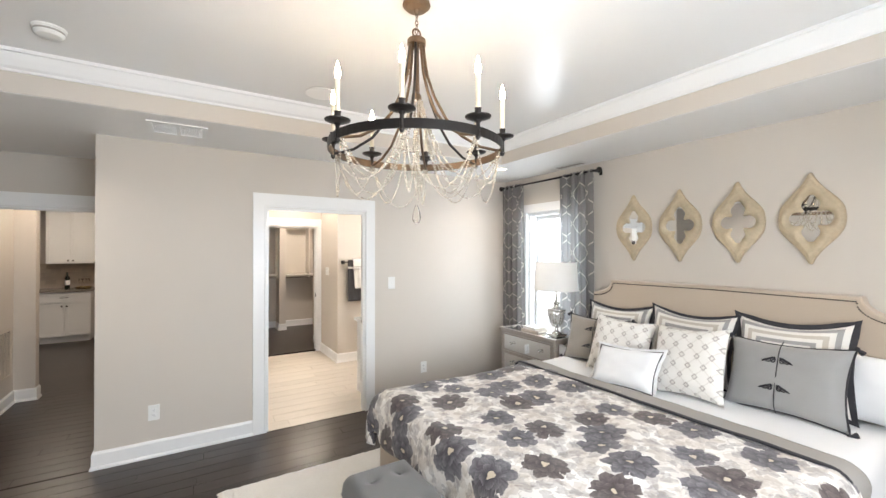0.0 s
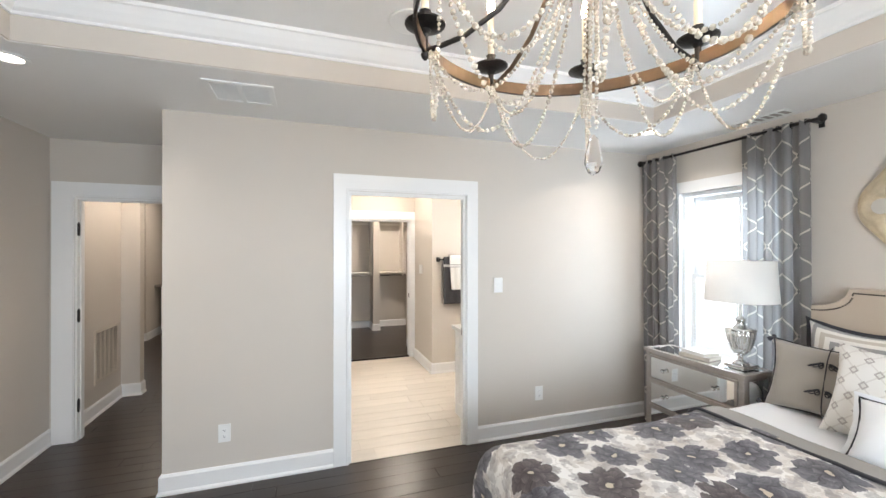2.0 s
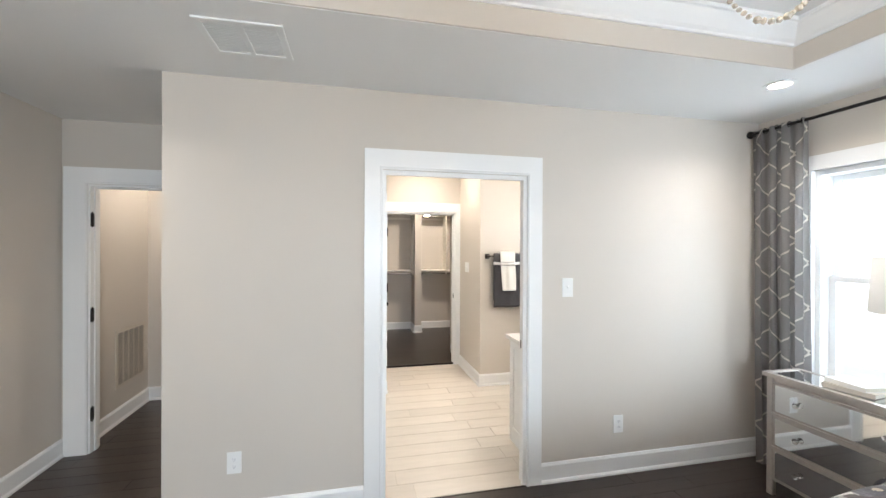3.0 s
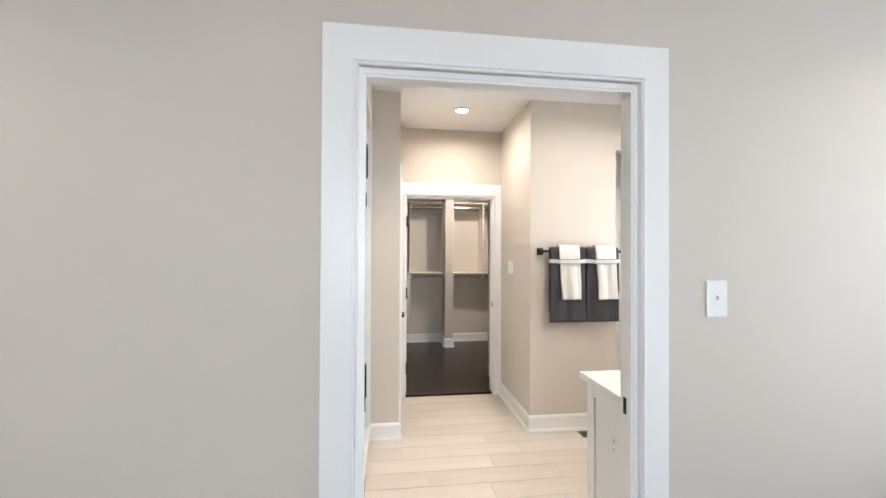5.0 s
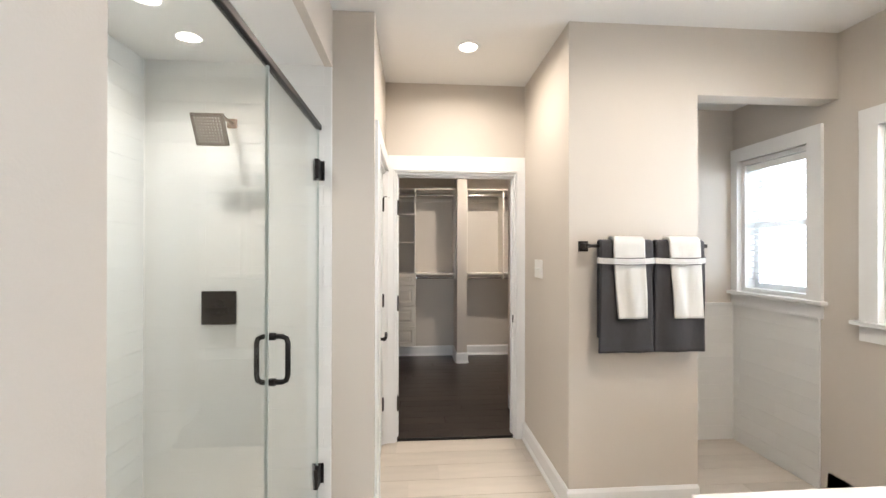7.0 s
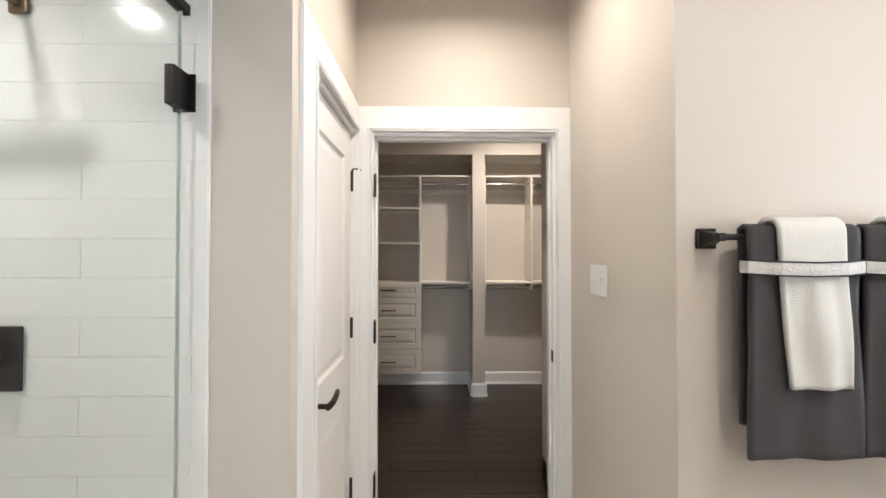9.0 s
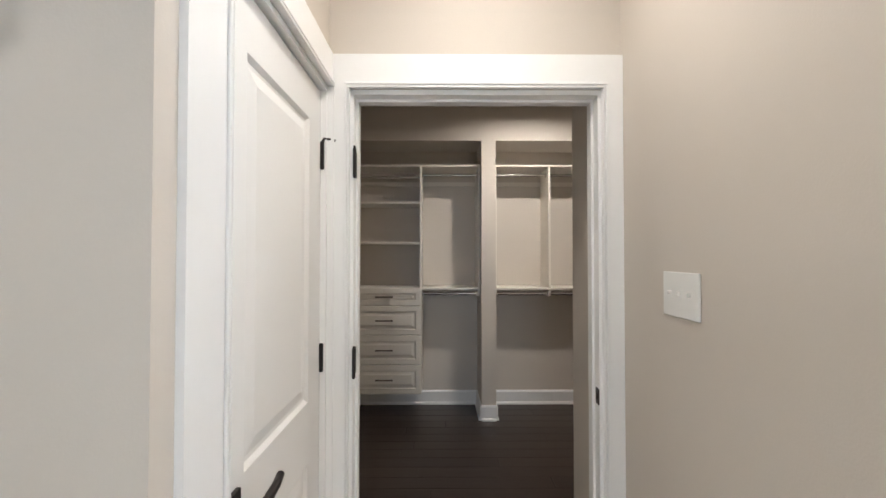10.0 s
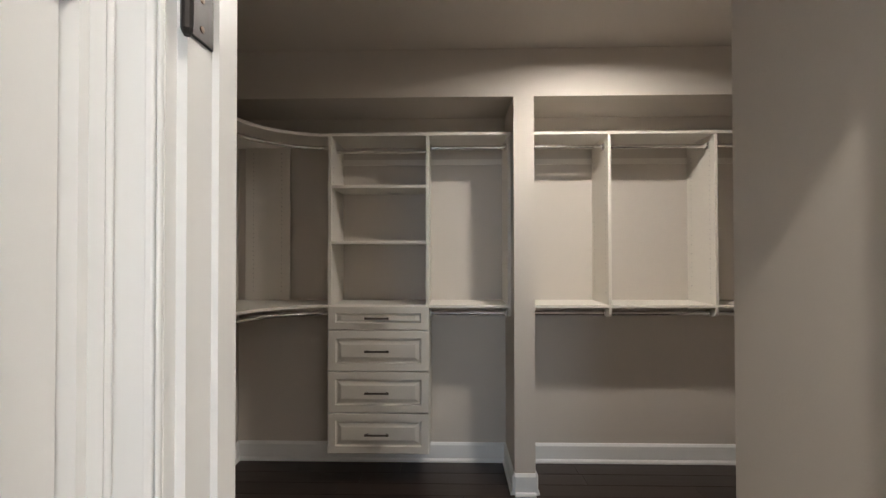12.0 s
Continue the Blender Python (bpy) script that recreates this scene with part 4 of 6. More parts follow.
part("backing", boxes((0.57, 3.15, 0.73, 3.96, FL + 0.0005, FL + 0.003)), BAND, rug)

# ---- chandelier ----
IVORY = mat("ivory_candle_sleeve", (0.72, 0.64, 0.50), 0.5, grain=0.05)
BULB = glow("lit_candle_bulb", (1.0, 0.80, 0.56), 210)
BEAD = mat("pearly_crystal_bead", (0.90, 0.80, 0.66), 0.10, grain=0.5, scale=220, bump=0, wear=0.2, spec=0.8)
BEAD.node_tree.nodes["Principled BSDF"].inputs["Transmission Weight"].default_value = 0.55
CX, CY, RZ, RR = 1.275, 2.42, 2.095, 0.385
ch = thing("chandelier", "dark bronze ring chandelier with lit candles and crystal bead swags", "chandelier", (CX, CY, 0))
part("canopy", lathe([(0.0, TRAY - 0.001), (0.062, TRAY - 0.001), (0.064, TRAY - 0.012), (0.05, TRAY - 0.026), (0.015, TRAY - 0.034), (0.006, TRAY - 0.05)], 24, False), OLDGOLD, ch)
for i in range(5):
    zc = TRAY - 0.052 - 0.019 * i
    turn = 90 * (i % 2)
    part("chain_link", tube([(0.007 * math.cos(a * math.pi / 6), 0, 0.013 * math.sin(a * math.pi / 6)) for a in range(12)], 0.0018, 6, True), OLDGOLD, ch, at=pose(0, 0, zc, 0, 0, turn))
part("loop", tube([(0.020 * math.cos(a * math.pi / 8), 0, 0.020 * math.sin(a * math.pi / 8) + 2.627) for a in range(16)], 0.004, 8, True), OLDGOLD, ch)
part("crown", lathe([(0.004, 2.612), (0.03, 2.606), (0.042, 2.596), (0.043, 2.575), (0.036, 2.570), (0.01, 2.562)], 24), OLDGOLD, ch)
part("stem", lathe([(0.008, 2.57), (0.008, 2.36), (0.022, 2.345), (0.024, 2.325), (0.010, 2.318)], 16), OLDGOLD, ch)
# the ring: a flat band
rb = lathe([(RR, RZ - 0.018), (RR + 0.006, RZ - 0.018), (RR + 0.006, RZ + 0.018), (RR, RZ + 0.018), (RR, RZ - 0.018)], 72, False)
part("ring", rb, BRONZE, ch, "flat dark bronze hoop", smooth=False)
part("ring_lining", lathe([(RR - 0.002, RZ - 0.0165), (RR - 0.001, RZ + 0.0165)], 72, False), OLDGOLD, ch, "worn brown inner face of the hoop")
FWD = Vector((0.5275, 0.8495, 0))
RIGHT = Vector((0.8495, -0.5275, 0))
arm_profile = [(0.030, 2.585), (0.036, 2.52), (0.050, 2.43), (0.082, 2.335), (0.135, 2.235), (0.205, 2.155), (0.29, 2.105), (0.36, 2.088), (0.385, 2.085)]
rc = random.Random(21)


def strand(points, name, size=0.0055):
    """Irregular small beads threaded on a hanging line."""
    bm = bmesh.new()
    dist = 0.0
    for a, b in zip(points, points[1:]):
        seg = (b - a).length
        while dist < seg:
            p = a + (b - a) * (dist / seg)
            r = size * rc.uniform(0.75, 1.35)
            rot = Euler((rc.random() * 6, rc.random() * 6, rc.random() * 6)).to_matrix().to_4x4()
            bmesh.ops.create_icosphere(bm, subdivisions=1, radius=r, matrix=Matrix.Translation(p) @ rot @ Matrix.Diagonal((1, 1, rc.uniform(0.7, 1.3), 1)))
            dist += r * 2.15
        dist -= seg
    return tagged(part(name, bm, BEAD, ch, "strand of pearly crystal beads"), kind="stuff")


def swag(a, b, low, k=22):
    """A line hanging between two points, down to the height low."""
    pts = []
    for i in range(k + 1):
        t = i / k
        p = a.lerp(b, t)
        base = a.z + (b.z - a.z) * t
        dip = 4 * t * (1 - t)
        p.z = base - dip * (((a.z + b.z) / 2) - low)
        pts.append(p)
    return pts


for i in range(8):
    th = radians(-4 + 45 * i)
    d = (-FWD) * math.cos(th) + RIGHT * math.sin(th)
    part("arm", tube([d * r + Vector((0, 0, z)) for r, z in arm_profile], [0.0065] * 9, 8), OLDGOLD if i % 3 else BRONZE, ch, smooth=True)
    o = d * (RR + 0.003)
    cup = part("candle_cup", lathe([(0.003, RZ - 0.034), (0.009, RZ - 0.027), (0.011, RZ - 0.020), (0.008, RZ - 0.014), (0.008, RZ + 0.030), (0.015, RZ + 0.040), (0.034, RZ + 0.045), (0.050, RZ + 0.052), (0.051, RZ + 0.056), (0.036, RZ + 0.052), (0.016, RZ + 0.054), (0.013, RZ + 0.060), (0.013, RZ + 0.084), (0.015, RZ + 0.087), (0.010, RZ + 0.089)], 20), BRONZE, ch, "dark bronze drip plate and cup", at=Matrix.Translation(o), smooth=False)
    part("candle", lathe([(0.0095, RZ + 0.086), (0.0095, RZ + 0.214), (0.0075, RZ + 0.218)], 14), IVORY, cup, "ivory candle sleeve", smooth=False)
    part("bulb", lathe([(0.005, RZ + 0.216), (0.0095, RZ + 0.226), (0.0115, RZ + 0.238), (0.009, RZ + 0.256), (0.004, RZ + 0.274), (0.001, RZ + 0.286)], 12), BULB, cup, "lit flame-shaped bulb", smooth=True)
    end = d * (RR - 0.01) + Vector((0, 0, RZ - 0.012))
    side = Vector((-d.y, d.x, 0))
    top = d * 0.026 + Vector((0, 0, 2.315))
    # one long swag to the centre, one shallower, one along the hoop
    strand(swag(top, end, 1.885), "bead_strand", 0.0050)
    strand(swag(d * 0.02 + side * 0.012 + Vector((0, 0, 2.31)), end + side * 0.012, 1.98), "bead_strand", 0.0046)
    th2 = radians(-4 + 45 * (i + 1))
    d2 = (-FWD) * math.cos(th2) + RIGHT * math.sin(th2)
    strand(swag(end, d2 * (RR - 0.01) + Vector((0, 0, RZ - 0.012)), 1.87 + 0.05 * (i % 2)), "bead_strand", 0.0046)
for k in range(4):
    q = Vector((0.011 * math.cos(k * 1.57), 0.011 * math.sin(k * 1.57), 0))
    strand([q + Vector((0, 0, 2.315)), q * 0.8 + Vector((0, 0, 1.86 + 0.03 * k))], "bead_strand", 0.0045)
part("drop", lathe([(0.003, 1.845), (0.010, 1.835), (0.018, 1.80), (0.020, 1.782), (0.012, 1.763), (0.002, 1.757)], 9), CRYSTAL, ch, "faceted crystal drop")

# ---- wall mirrors ----
AGED = mat("aged_gilt_wood", (0.50, 0.405, 0.275), 0.6, grain=0.35, scale=45, bump=0.08, wear=0.45, big=9)


OGEE = [(0, 1), (0.12, 0.985), (0.25, 0.935), (0.38, 0.80), (0.5, 0.63), (0.62, 0.44), (0.75, 0.265), (0.87, 0.14), (0.95, 0.085), (1, 0.03)]


def ogee(q):
    """Half width of the onion-shaped frame at the height q, both from 0 to 1."""
    for (a, u), (b, v) in zip(OGEE, OGEE[1:]):
        if q <= b:
            f = (q - a) / (b - a)
            return u + (v - u) * f
    return OGEE[-1][1]


def mirror(y, label, hw=0.173):
    top = thing("wall_mirror", label, "mirror", (3.9, y, 1.852), group="row of wall mirrors")
    hh = 0.304
    N = 144
    out = []
    for i in range(N):
        a = 2 * math.pi * i / N
        zz = hh * math.sin(a)
        q = abs(zz) / hh
        x = hw * ogee(q) * (1 if math.cos(a) >= 0 else -1)
        x = x if abs(math.cos(a)) > 1e-6 else 0.0
        out.append((x, zz))

    def inner(ang):
        c, s = math.cos(ang), math.sin(ang)
        best = 0.062
        for px, pz, r in ((0.070, 0, 0.047), (-0.070, 0, 0.047), (0, 0.088, 0.050), (0, -0.088, 0.050), (0, 0.126, 0.030), (0, -0.126, 0.030)):
            b = c * px + s * pz
            disc = b * b - (px * px + pz * pz - r * r)
            if disc > 0:
                best = max(best, b + math.sqrt(disc))
        return best * hw / 0.173
    bm = bmesh.new()
    rings = []
    for x, z in out:
        a = math.atan2(z, x)
        r0, r1 = math.hypot(x, z), inner(math.atan2(z, x))
        r1 = min(r1, r0 - 0.018)
        row = []
        for f, dep in ((1.0, 0.001), (1.0, 0.018), (0.93, 0.030), (0.80, 0.024), (0.68, 0.034), (0.45, 0.037), (0.15, 0.030), (0.0, 0.020), (0.0, 0.004)):
            r = r1 + (r0 - r1) * f
            row.append(bm.verts.new((-dep, r * math.cos(a), r * math.sin(a))))
        rings.append(row)
    k = len(rings[0])
    for i in range(N):
        a, b = rings[i], rings[(i + 1) % N]
        for j in range(k - 1):
            bm.faces.new((a[j], b[j], b[j + 1], a[j + 1]))
    bmesh.ops.recalc_face_normals(bm, faces=bm.faces)
    part("frame", bm, AGED, top, "carved aged-gilt frame with quatrefoil opening", smooth=True)
    gm = bmesh.new()
    ctr = gm.verts.new((-0.012, 0, 0))
    rim_ = [gm.verts.new((-0.012, (inner(math.atan2(z, x)) + 0.004) * math.cos(math.atan2(z, x)), (inner(math.atan2(z, x)) + 0.004) * math.sin(math.atan2(z, x)))) for x, z in out]
    for i in range(N):
        gm.faces.new((ctr, rim_[(i + 1) % N], rim_[i]))
    bmesh.ops.recalc_face_normals(gm, faces=gm.faces)
    part("mirror_glass", gm, MIRROR, top)
    return top


for y in (3.04, 2.625, 2.20, 1.78):
    mirror(y, "quatrefoil mirror in a pointed aged-gilt wooden frame")

# ---- nightstand, lamp, books ----
SILVERWOOD = mat("silver_leaf_wood", (0.42, 0.375, 0.335), 0.35, 0.35, grain=0.3, scale=40, bump=0.04, wear=0.3)
CHEST = mat("mirrored_panel", (0.80, 0.82, 0.83), 0.04, 1.0, grain=0.02, bump=0, wear=0.06)
ns = thing("nightstand", "mirrored nightstand with silver wood edges and crystal knobs", "nightstand")
NX0, NX1, NY0, NY1, NT = 3.46, 3.745, 3.60, 4.43, 0.755
part("body", boxes((NX0 + 0.015, NX1 - 0.01, NY0 + 0.015, NY1 - 0.015, 0.06, NT - 0.02)), SILVERWOOD, ns)
part("top_frame", boxes((NX0 - 0.012, NX0 + 0.022, NY0 - 0.012, NY1 + 0.012, NT - 0.025, NT), (NX1 - 0.02, NX1 + 0.006, NY0 - 0.012, NY1 + 0.012, NT - 0.025, NT), (NX0 + 0.022, NX1 - 0.02, NY0 - 0.012, NY0 + 0.022, NT - 0.025, NT), (NX0 + 0.022, NX1 - 0.02, NY1 - 0.022, NY1 + 0.012, NT - 0.025, NT)), SILVERWOOD, ns)
part("top_mirror", boxes((NX0 + 0.022, NX1 - 0.02, NY0 + 0.022, NY1 - 0.022, NT - 0.024, NT - 0.003)), CHEST, ns, "mirrored top")
for x in (NX0 + 0.004, NX1 - 0.04):
    for y in (NY0 + 0.004, NY1 - 0.044):
        part("leg", rbox(x, x + 0.036, y, y + 0.04, FL + 0.001, NT - 0.025, 0.004, 1), SILVERWOOD, ns)
for i in range(3):
    z0 = 0.075 + i * 0.215
    dr = part("drawer", boxes((NX0 + 0.001, NX0 + 0.014, NY0 + 0.05, NY1 - 0.05, z0, z0 + 0.195)), SILVERWOOD, ns)
    part("drawer_mirror", boxes((NX0 - 0.003, NX0 + 0.001, NY0 + 0.065, NY1 - 0.065, z0 + 0.014, z0 + 0.181)), CHEST, dr, "mirrored drawer front")
    for y in (NY0 + 0.20, NY1 - 0.20):
        part("knob", lathe([(0.006, 0), (0.006, 0.010), (0.016, 0.016), (0.018, 0.024), (0.010, 0.032), (0.002, 0.033)], 8), CRYSTAL, dr, "faceted crystal knob", at=pose(NX0 - 0.003, y, z0 + 0.097, 0, -90, 0))
    if i:
        part("rail", boxes((NX0 - 0.004, NX0 + 0.015, NY0 + 0.04, NY1 - 0.04, z0 - 0.019, z0 - 0.002)), SILVERWOOD, ns)
for y, s in ((NY1 - 0.004, 1), (NY0 + 0.004, -1)):
    part("side_mirror", boxes((NX0 + 0.05, NX1 - 0.05, y - 0.004, y + 0.001, 0.09, NT - 0.05)), CHEST, ns, "mirrored side panel")

SHADE = mat("white_drum_shade_fabric", (0.88, 0.87, 0.84), 0.9, grain=0.06, scale=500, bump=0.08)
MERCURY = mat("mercury_glass", (0.88, 0.88, 0.86), 0.14, 0.75, grain=0.1, scale=60, wear=0.1)
tl = thing("table_lamp", "glass urn table lamp with a white drum shade", "lamp", (3.62, 3.735, 0))
part("plinth", rbox(-0.075, 0.075, -0.075, 0.075, NT, NT + 0.03, 0.004), CHROME, tl)
part("foot", lathe([(0.055, NT + 0.03), (0.05, NT + 0.04), (0.02, NT + 0.055), (0.014, NT + 0.075), (0.024, NT + 0.09)], 24), CHROME, tl, smooth=True)
# fluted urn
ub = bmesh.new()
rg = []
for r, z in ((0.022, 0.09), (0.044, 0.106), (0.064, 0.14), (0.079, 0.185), (0.088, 0.232), (0.092, 0.27)):
    rg.append([ub.verts.new(((r * (1 + 0.035 * math.cos(16 * 2 * math.pi * i / 96))) * math.cos(2 * math.pi * i / 96), (r * (1 + 0.035 * math.cos(16 * 2 * math.pi * i / 96))) * math.sin(2 * math.pi * i / 96), NT + z)) for i in range(96)])
for a, b in zip(rg, rg[1:]):
    for i in range(96):
        ub.faces.new((a[i], a[(i + 1) % 96], b[(i + 1) % 96], b[i]))
ub.faces.new(rg[0][::-1])
ub.faces.new(rg[-1])
bmesh.ops.recalc_face_normals(ub, faces=ub.faces)
part("urn", ub, MERCURY, tl, "fluted mercury-glass urn", smooth=True)
part("neck", lathe([(0.097, NT + 0.27), (0.098, NT + 0.278), (0.062, NT + 0.288), (0.036, NT + 0.302), (0.022, NT + 0.318), (0.034, NT + 0.338), (0.034, NT + 0.348), (0.012, NT + 0.362), (0.009, NT + 0.52)], 24), CHROME, tl, smooth=True)
part("shade", lathe([(0.222, NT + 0.475), (0.205, NT + 0.765), (0.203, NT + 0.765), (0.220, NT + 0.475), (0.222, NT + 0.475)], 48, False), SHADE, tl, "white fabric drum shade", smooth=True)
part("spider", boxes((-0.204, 0.204, -0.002, 0.002, NT + 0.74, NT + 0.744), (-0.002, 0.002, -0.204, 0.204, NT + 0.745, NT + 0.749)), CHROME, tl)

for i, (w, d, c) in enumerate(((0.17, 0.235, (0.55, 0.49, 0.41)), (0.15, 0.21, (0.72, 0.70, 0.66)))):
    bk = thing("book", "closed hardback book lying on the nightstand" if i == 0 else "pale hardback book on top of another", "book", (3.60, 4.03, NT + 0.003 + 0.026 * i), group="books on the nightstand")
    bk.rotation_euler.z = radians(8 - 14 * i)
    part("cover", boxes((-w / 2, w / 2, -d / 2, d / 2, -0.003, 0.0), (-w / 2, w / 2, -d / 2, d / 2, 0.020, 0.023), (-w / 2, -w / 2 + 0.003, -d / 2, d / 2, 0.0, 0.020)), mat("book_cloth", c, 0.7), bk)
    part("pages", boxes((-w / 2 + 0.003, w / 2 - 0.004, -d / 2 + 0.004, d / 2 - 0.004, 0.0, 0.020)), mat("book_pages", (0.72, 0.68, 0.58), 0.9, grain=0.2, scale=400, stretch=(1, 1, 20)), bk)

# ---- ceiling fixtures ----


def downlight(x, y, z, label="round recessed downlight, one of the real and added set"):
    d = thing("downlight", label, "downlight", (x, y, z), group="recessed downlights")
    part("trim_ring", lathe([(0.055, -0.001), (0.078, -0.001), (0.080, -0.006), (0.060, -0.010), (0.055, -0.004)], 32, False), PLASTIC, d)
    part("lens", lathe([(0.056, -0.004), (0.030, -0.0045), (0.001, -0.005)], 32, False), LIT, d, "lit frosted lens")
    return d


# the added, unseen lights get the same fixture as the real ones
for x, y, z, power in CANS:
    downlight(x, y, z)


def vent(x0, x1, y0, y1, z, label, banks=2):
    v = thing("ceiling_vent", label, "vent")
    part("frame", boxes((x0, x1, y0, y0 + 0.03, z - 0.008, z), (x0, x1, y1 - 0.03, y1, z - 0.008, z), (x0, x0 + 0.03, y0 + 0.03, y1 - 0.03, z - 0.008, z), (x1 - 0.03, x1, y0 + 0.03, y1 - 0.03, z - 0.008, z)), PLASTIC, v)
    part("backing", boxes((x0 + 0.03, x1 - 0.03, y0 + 0.03, y1 - 0.03, z - 0.002, z - 0.0005)), CEIL, v)
    if banks > 1:
        part("divider", boxes(((x0 + x1) / 2 - 0.012, (x0 + x1) / 2 + 0.012, y0 + 0.03, y1 - 0.03, z - 0.008, z - 0.002)), PLASTIC, v)
    n = int((y1 - y0 - 0.06) / 0.0155)
    for i in range(n):
        yy = y0 + 0.036 + i * 0.0155
        part("slat", boxes((x0 + 0.03, x1 - 0.03, -0.007, 0.007, -0.0008, 0.0008)), PLASTIC, v, at=pose(0, yy, z - 0.005, 12, 0, 0))
    return v


vent(0.133, 0.50, 4.20, 4.53, H, "white return-air vent with two banks of slats")
v2 = thing("ceiling_vent", "narrow white slotted supply vent above the curtain", "vent")
part("frame", boxes((3.70, 3.83, 3.50, 3.86, H - 0.006, H - 0.001)), PLASTIC, v2)
for i in range(6):
    part("slot", boxes((3.72, 3.81, 3.52 + i * 0.056, 3.555 + i * 0.056, H - 0.0075, H - 0.006)), BAND, v2)
sd = thing("smoke_detector", "round white smoke detector on the ceiling", "smoke detector", (-0.21, 3.58, TRAY))
part("base", lathe([(0.068, 0), (0.068, -0.008), (0.062, -0.012), (0.055, -0.012)], 32), PLASTIC, sd)
part("cover", lathe([(0.060, -0.012), (0.060, -0.030), (0.050, -0.042), (0.02, -0.046), (0.001, -0.046)], 32, False), PLASTIC, sd, smooth=False)
part("vent_slots", lathe([(0.0605, -0.016), (0.0605, -0.026)], 32, False), BAND, sd)
sp = thing("ceiling_speaker", "round white flush ceiling speaker", "speaker", (1.19, 3.70, TRAY))
part("grille", lathe([(0.115, -0.001), (0.115, -0.006), (0.108, -0.008), (0.001, -0.008)], 40, False), CEIL, sp)

# ---- plates on the walls ----


def plate(name, label, m, w, h, toggles=0, sockets=0):
    t = thing(name, label, "switch" if toggles else "outlet")
    part("plate", rbox(-w / 2, w / 2, -0.006, 0, -h / 2, h / 2, 0.0025, 2), PLASTIC, t)
    for i in range(toggles):
        x = (i - (toggles - 1) / 2) * 0.046
        part("slot", boxes((x - 0.006, x + 0.006, -0.0068, -0.006, -0.013, 0.013)), TRIM, t)
        part("toggle", rbox(x - 0.004, x + 0.004, -0.017, -0.006, -0.002, 0.010, 0.0015, 1), PLASTIC, t)
    for i in range(sockets):
        z = (i - 0.5) * 0.04
        so = part("socket", lathe([(0.016, 0), (0.016, 0.0015), (0.001, 0.0018)], 16), TRIM, t, at=pose(0, -0.006, z, 90, 0, 0))
        part("slot", boxes((-0.007, -0.005, -0.0085, -0.0075, z - 0.003, z + 0.006), (0.005, 0.007, -0.0085, -0.0075, z - 0.003, z + 0.006), (-0.002, 0.002, -0.0085, -0.0075, z - 0.010, z - 0.006)), NAVY, t)
    t.matrix_world = m
    return t


plate("light_switch", "white single toggle switch on the wall", pose(2.254, 4.839, 1.29), 0.082, 0.13, toggles=1)
plate("outlet", "white duplex outlet low on the wall", pose(0.143, 4.839, 0.32), 0.078, 0.125, sockets=2)
plate("outlet", "white duplex outlet low on the wall", pose(2.657, 4.839, 0.31), 0.078, 0.125, sockets=2)
plate("light_switch", "white triple toggle switch by the closet", pose(2.254, 7.318, 1.314, 0, 0, -90), 0.168, 0.128, toggles=3)

# ---- shower ----


def tiles(parent, axis, c, a0, a1, z0, z1, w, h, out, limit=300, seed=1, material=None):
    """Running-bond tiles on a wall; out is the side they face. axis 'x': c is x and a is y."""
    gap, th = 0.0016, 0.0022
    cache, rest, made = {}, bmesh.new(), 0
    r = 0
    z = z0
    while z < z1 - 0.005:
        zz = min(z + h, z1)
        a = a0 - (w / 2 if r % 2 else 0)
        while a < a1 - 0.004:
            p, q = max(a, a0), min(a + w, a1)
            a += w
            if q - p < 0.012:
                continue
            lw, lh = round(q - p - gap, 4), round(zz - z - gap, 4)
            if made < limit:
                key = (lw, lh)
                if key not in cache:
                    bm = bmesh.new()
                    vs = box(bm, -lw / 2, lw / 2, -th, 0, -lh / 2, lh / 2)
                    for v in vs:
                        if v.co.y < -0.001:
                            v.co.x -= math.copysign(0.0007, v.co.x)
                            v.co.z -= math.copysign(0.0007, v.co.z)
                    bmesh.ops.recalc_face_normals(bm, faces=bm.faces)
                    cache[key] = mesh("tile", bm, material or WTILE)
                ob = new("tile", cache[key])
                ob.parent = parent
                mid = ((p + q) / 2, (z + zz) / 2)
                if axis == 'y':
                    ob.matrix_local = pose(mid[0], c, mid[1], 0, 0, 0 if out < 0 else 180)
                else:
                    ob.matrix_local = pose(c, mid[0], mid[1], 0, 0, 90 if out > 0 else -90)
                made += 1
            else:
                if axis == 'y':
                    box(rest, p, q - gap, *sorted((c, c + out * th)), z, zz - gap)
                else:
                    box(rest, *sorted((c, c + out * th)), p, q - gap, z, zz - gap)
        z = zz
        r += 1
    if rest.verts:
        bmesh.ops.recalc_face_normals(rest, faces=rest.faces)
        tagged(part("far_tiles", rest, material or WTILE, parent), kind="stuff")
    else:
        rest.free()


sh = thing("shower_tiling", "white glazed tile walls of the shower in running bond", "tiling", kind="structure")
part("grout_back", boxes((-0.03, 0.94, 6.7625, 6.77, FL + 0.10, 2.436)), WGROUT, sh)
part("grout_side", boxes((-0.03, -0.024, 4.926, 6.764, FL + 0.10, 2.436)), WGROUT, sh)
part("grout_front", boxes((-0.024, 0.90, 4.92, 4.926, FL + 0.10, 2.436)), WGROUT, sh)
TH, TW = 0.108, 0.61
tiles(sh, 'y', 6.7635, -0.017, 0.936, FL + 0.10, 2.436, TW, TH, -1, 130)
tiles(sh, 'x', -0.024, 4.973, 6.757, FL + 0.10, 2.436, TW, TH, 1, 160)
tiles(sh, 'y', 4.926, -0.017, 0.90, FL + 0.10, 2.436, TW, TH, 1, 0)
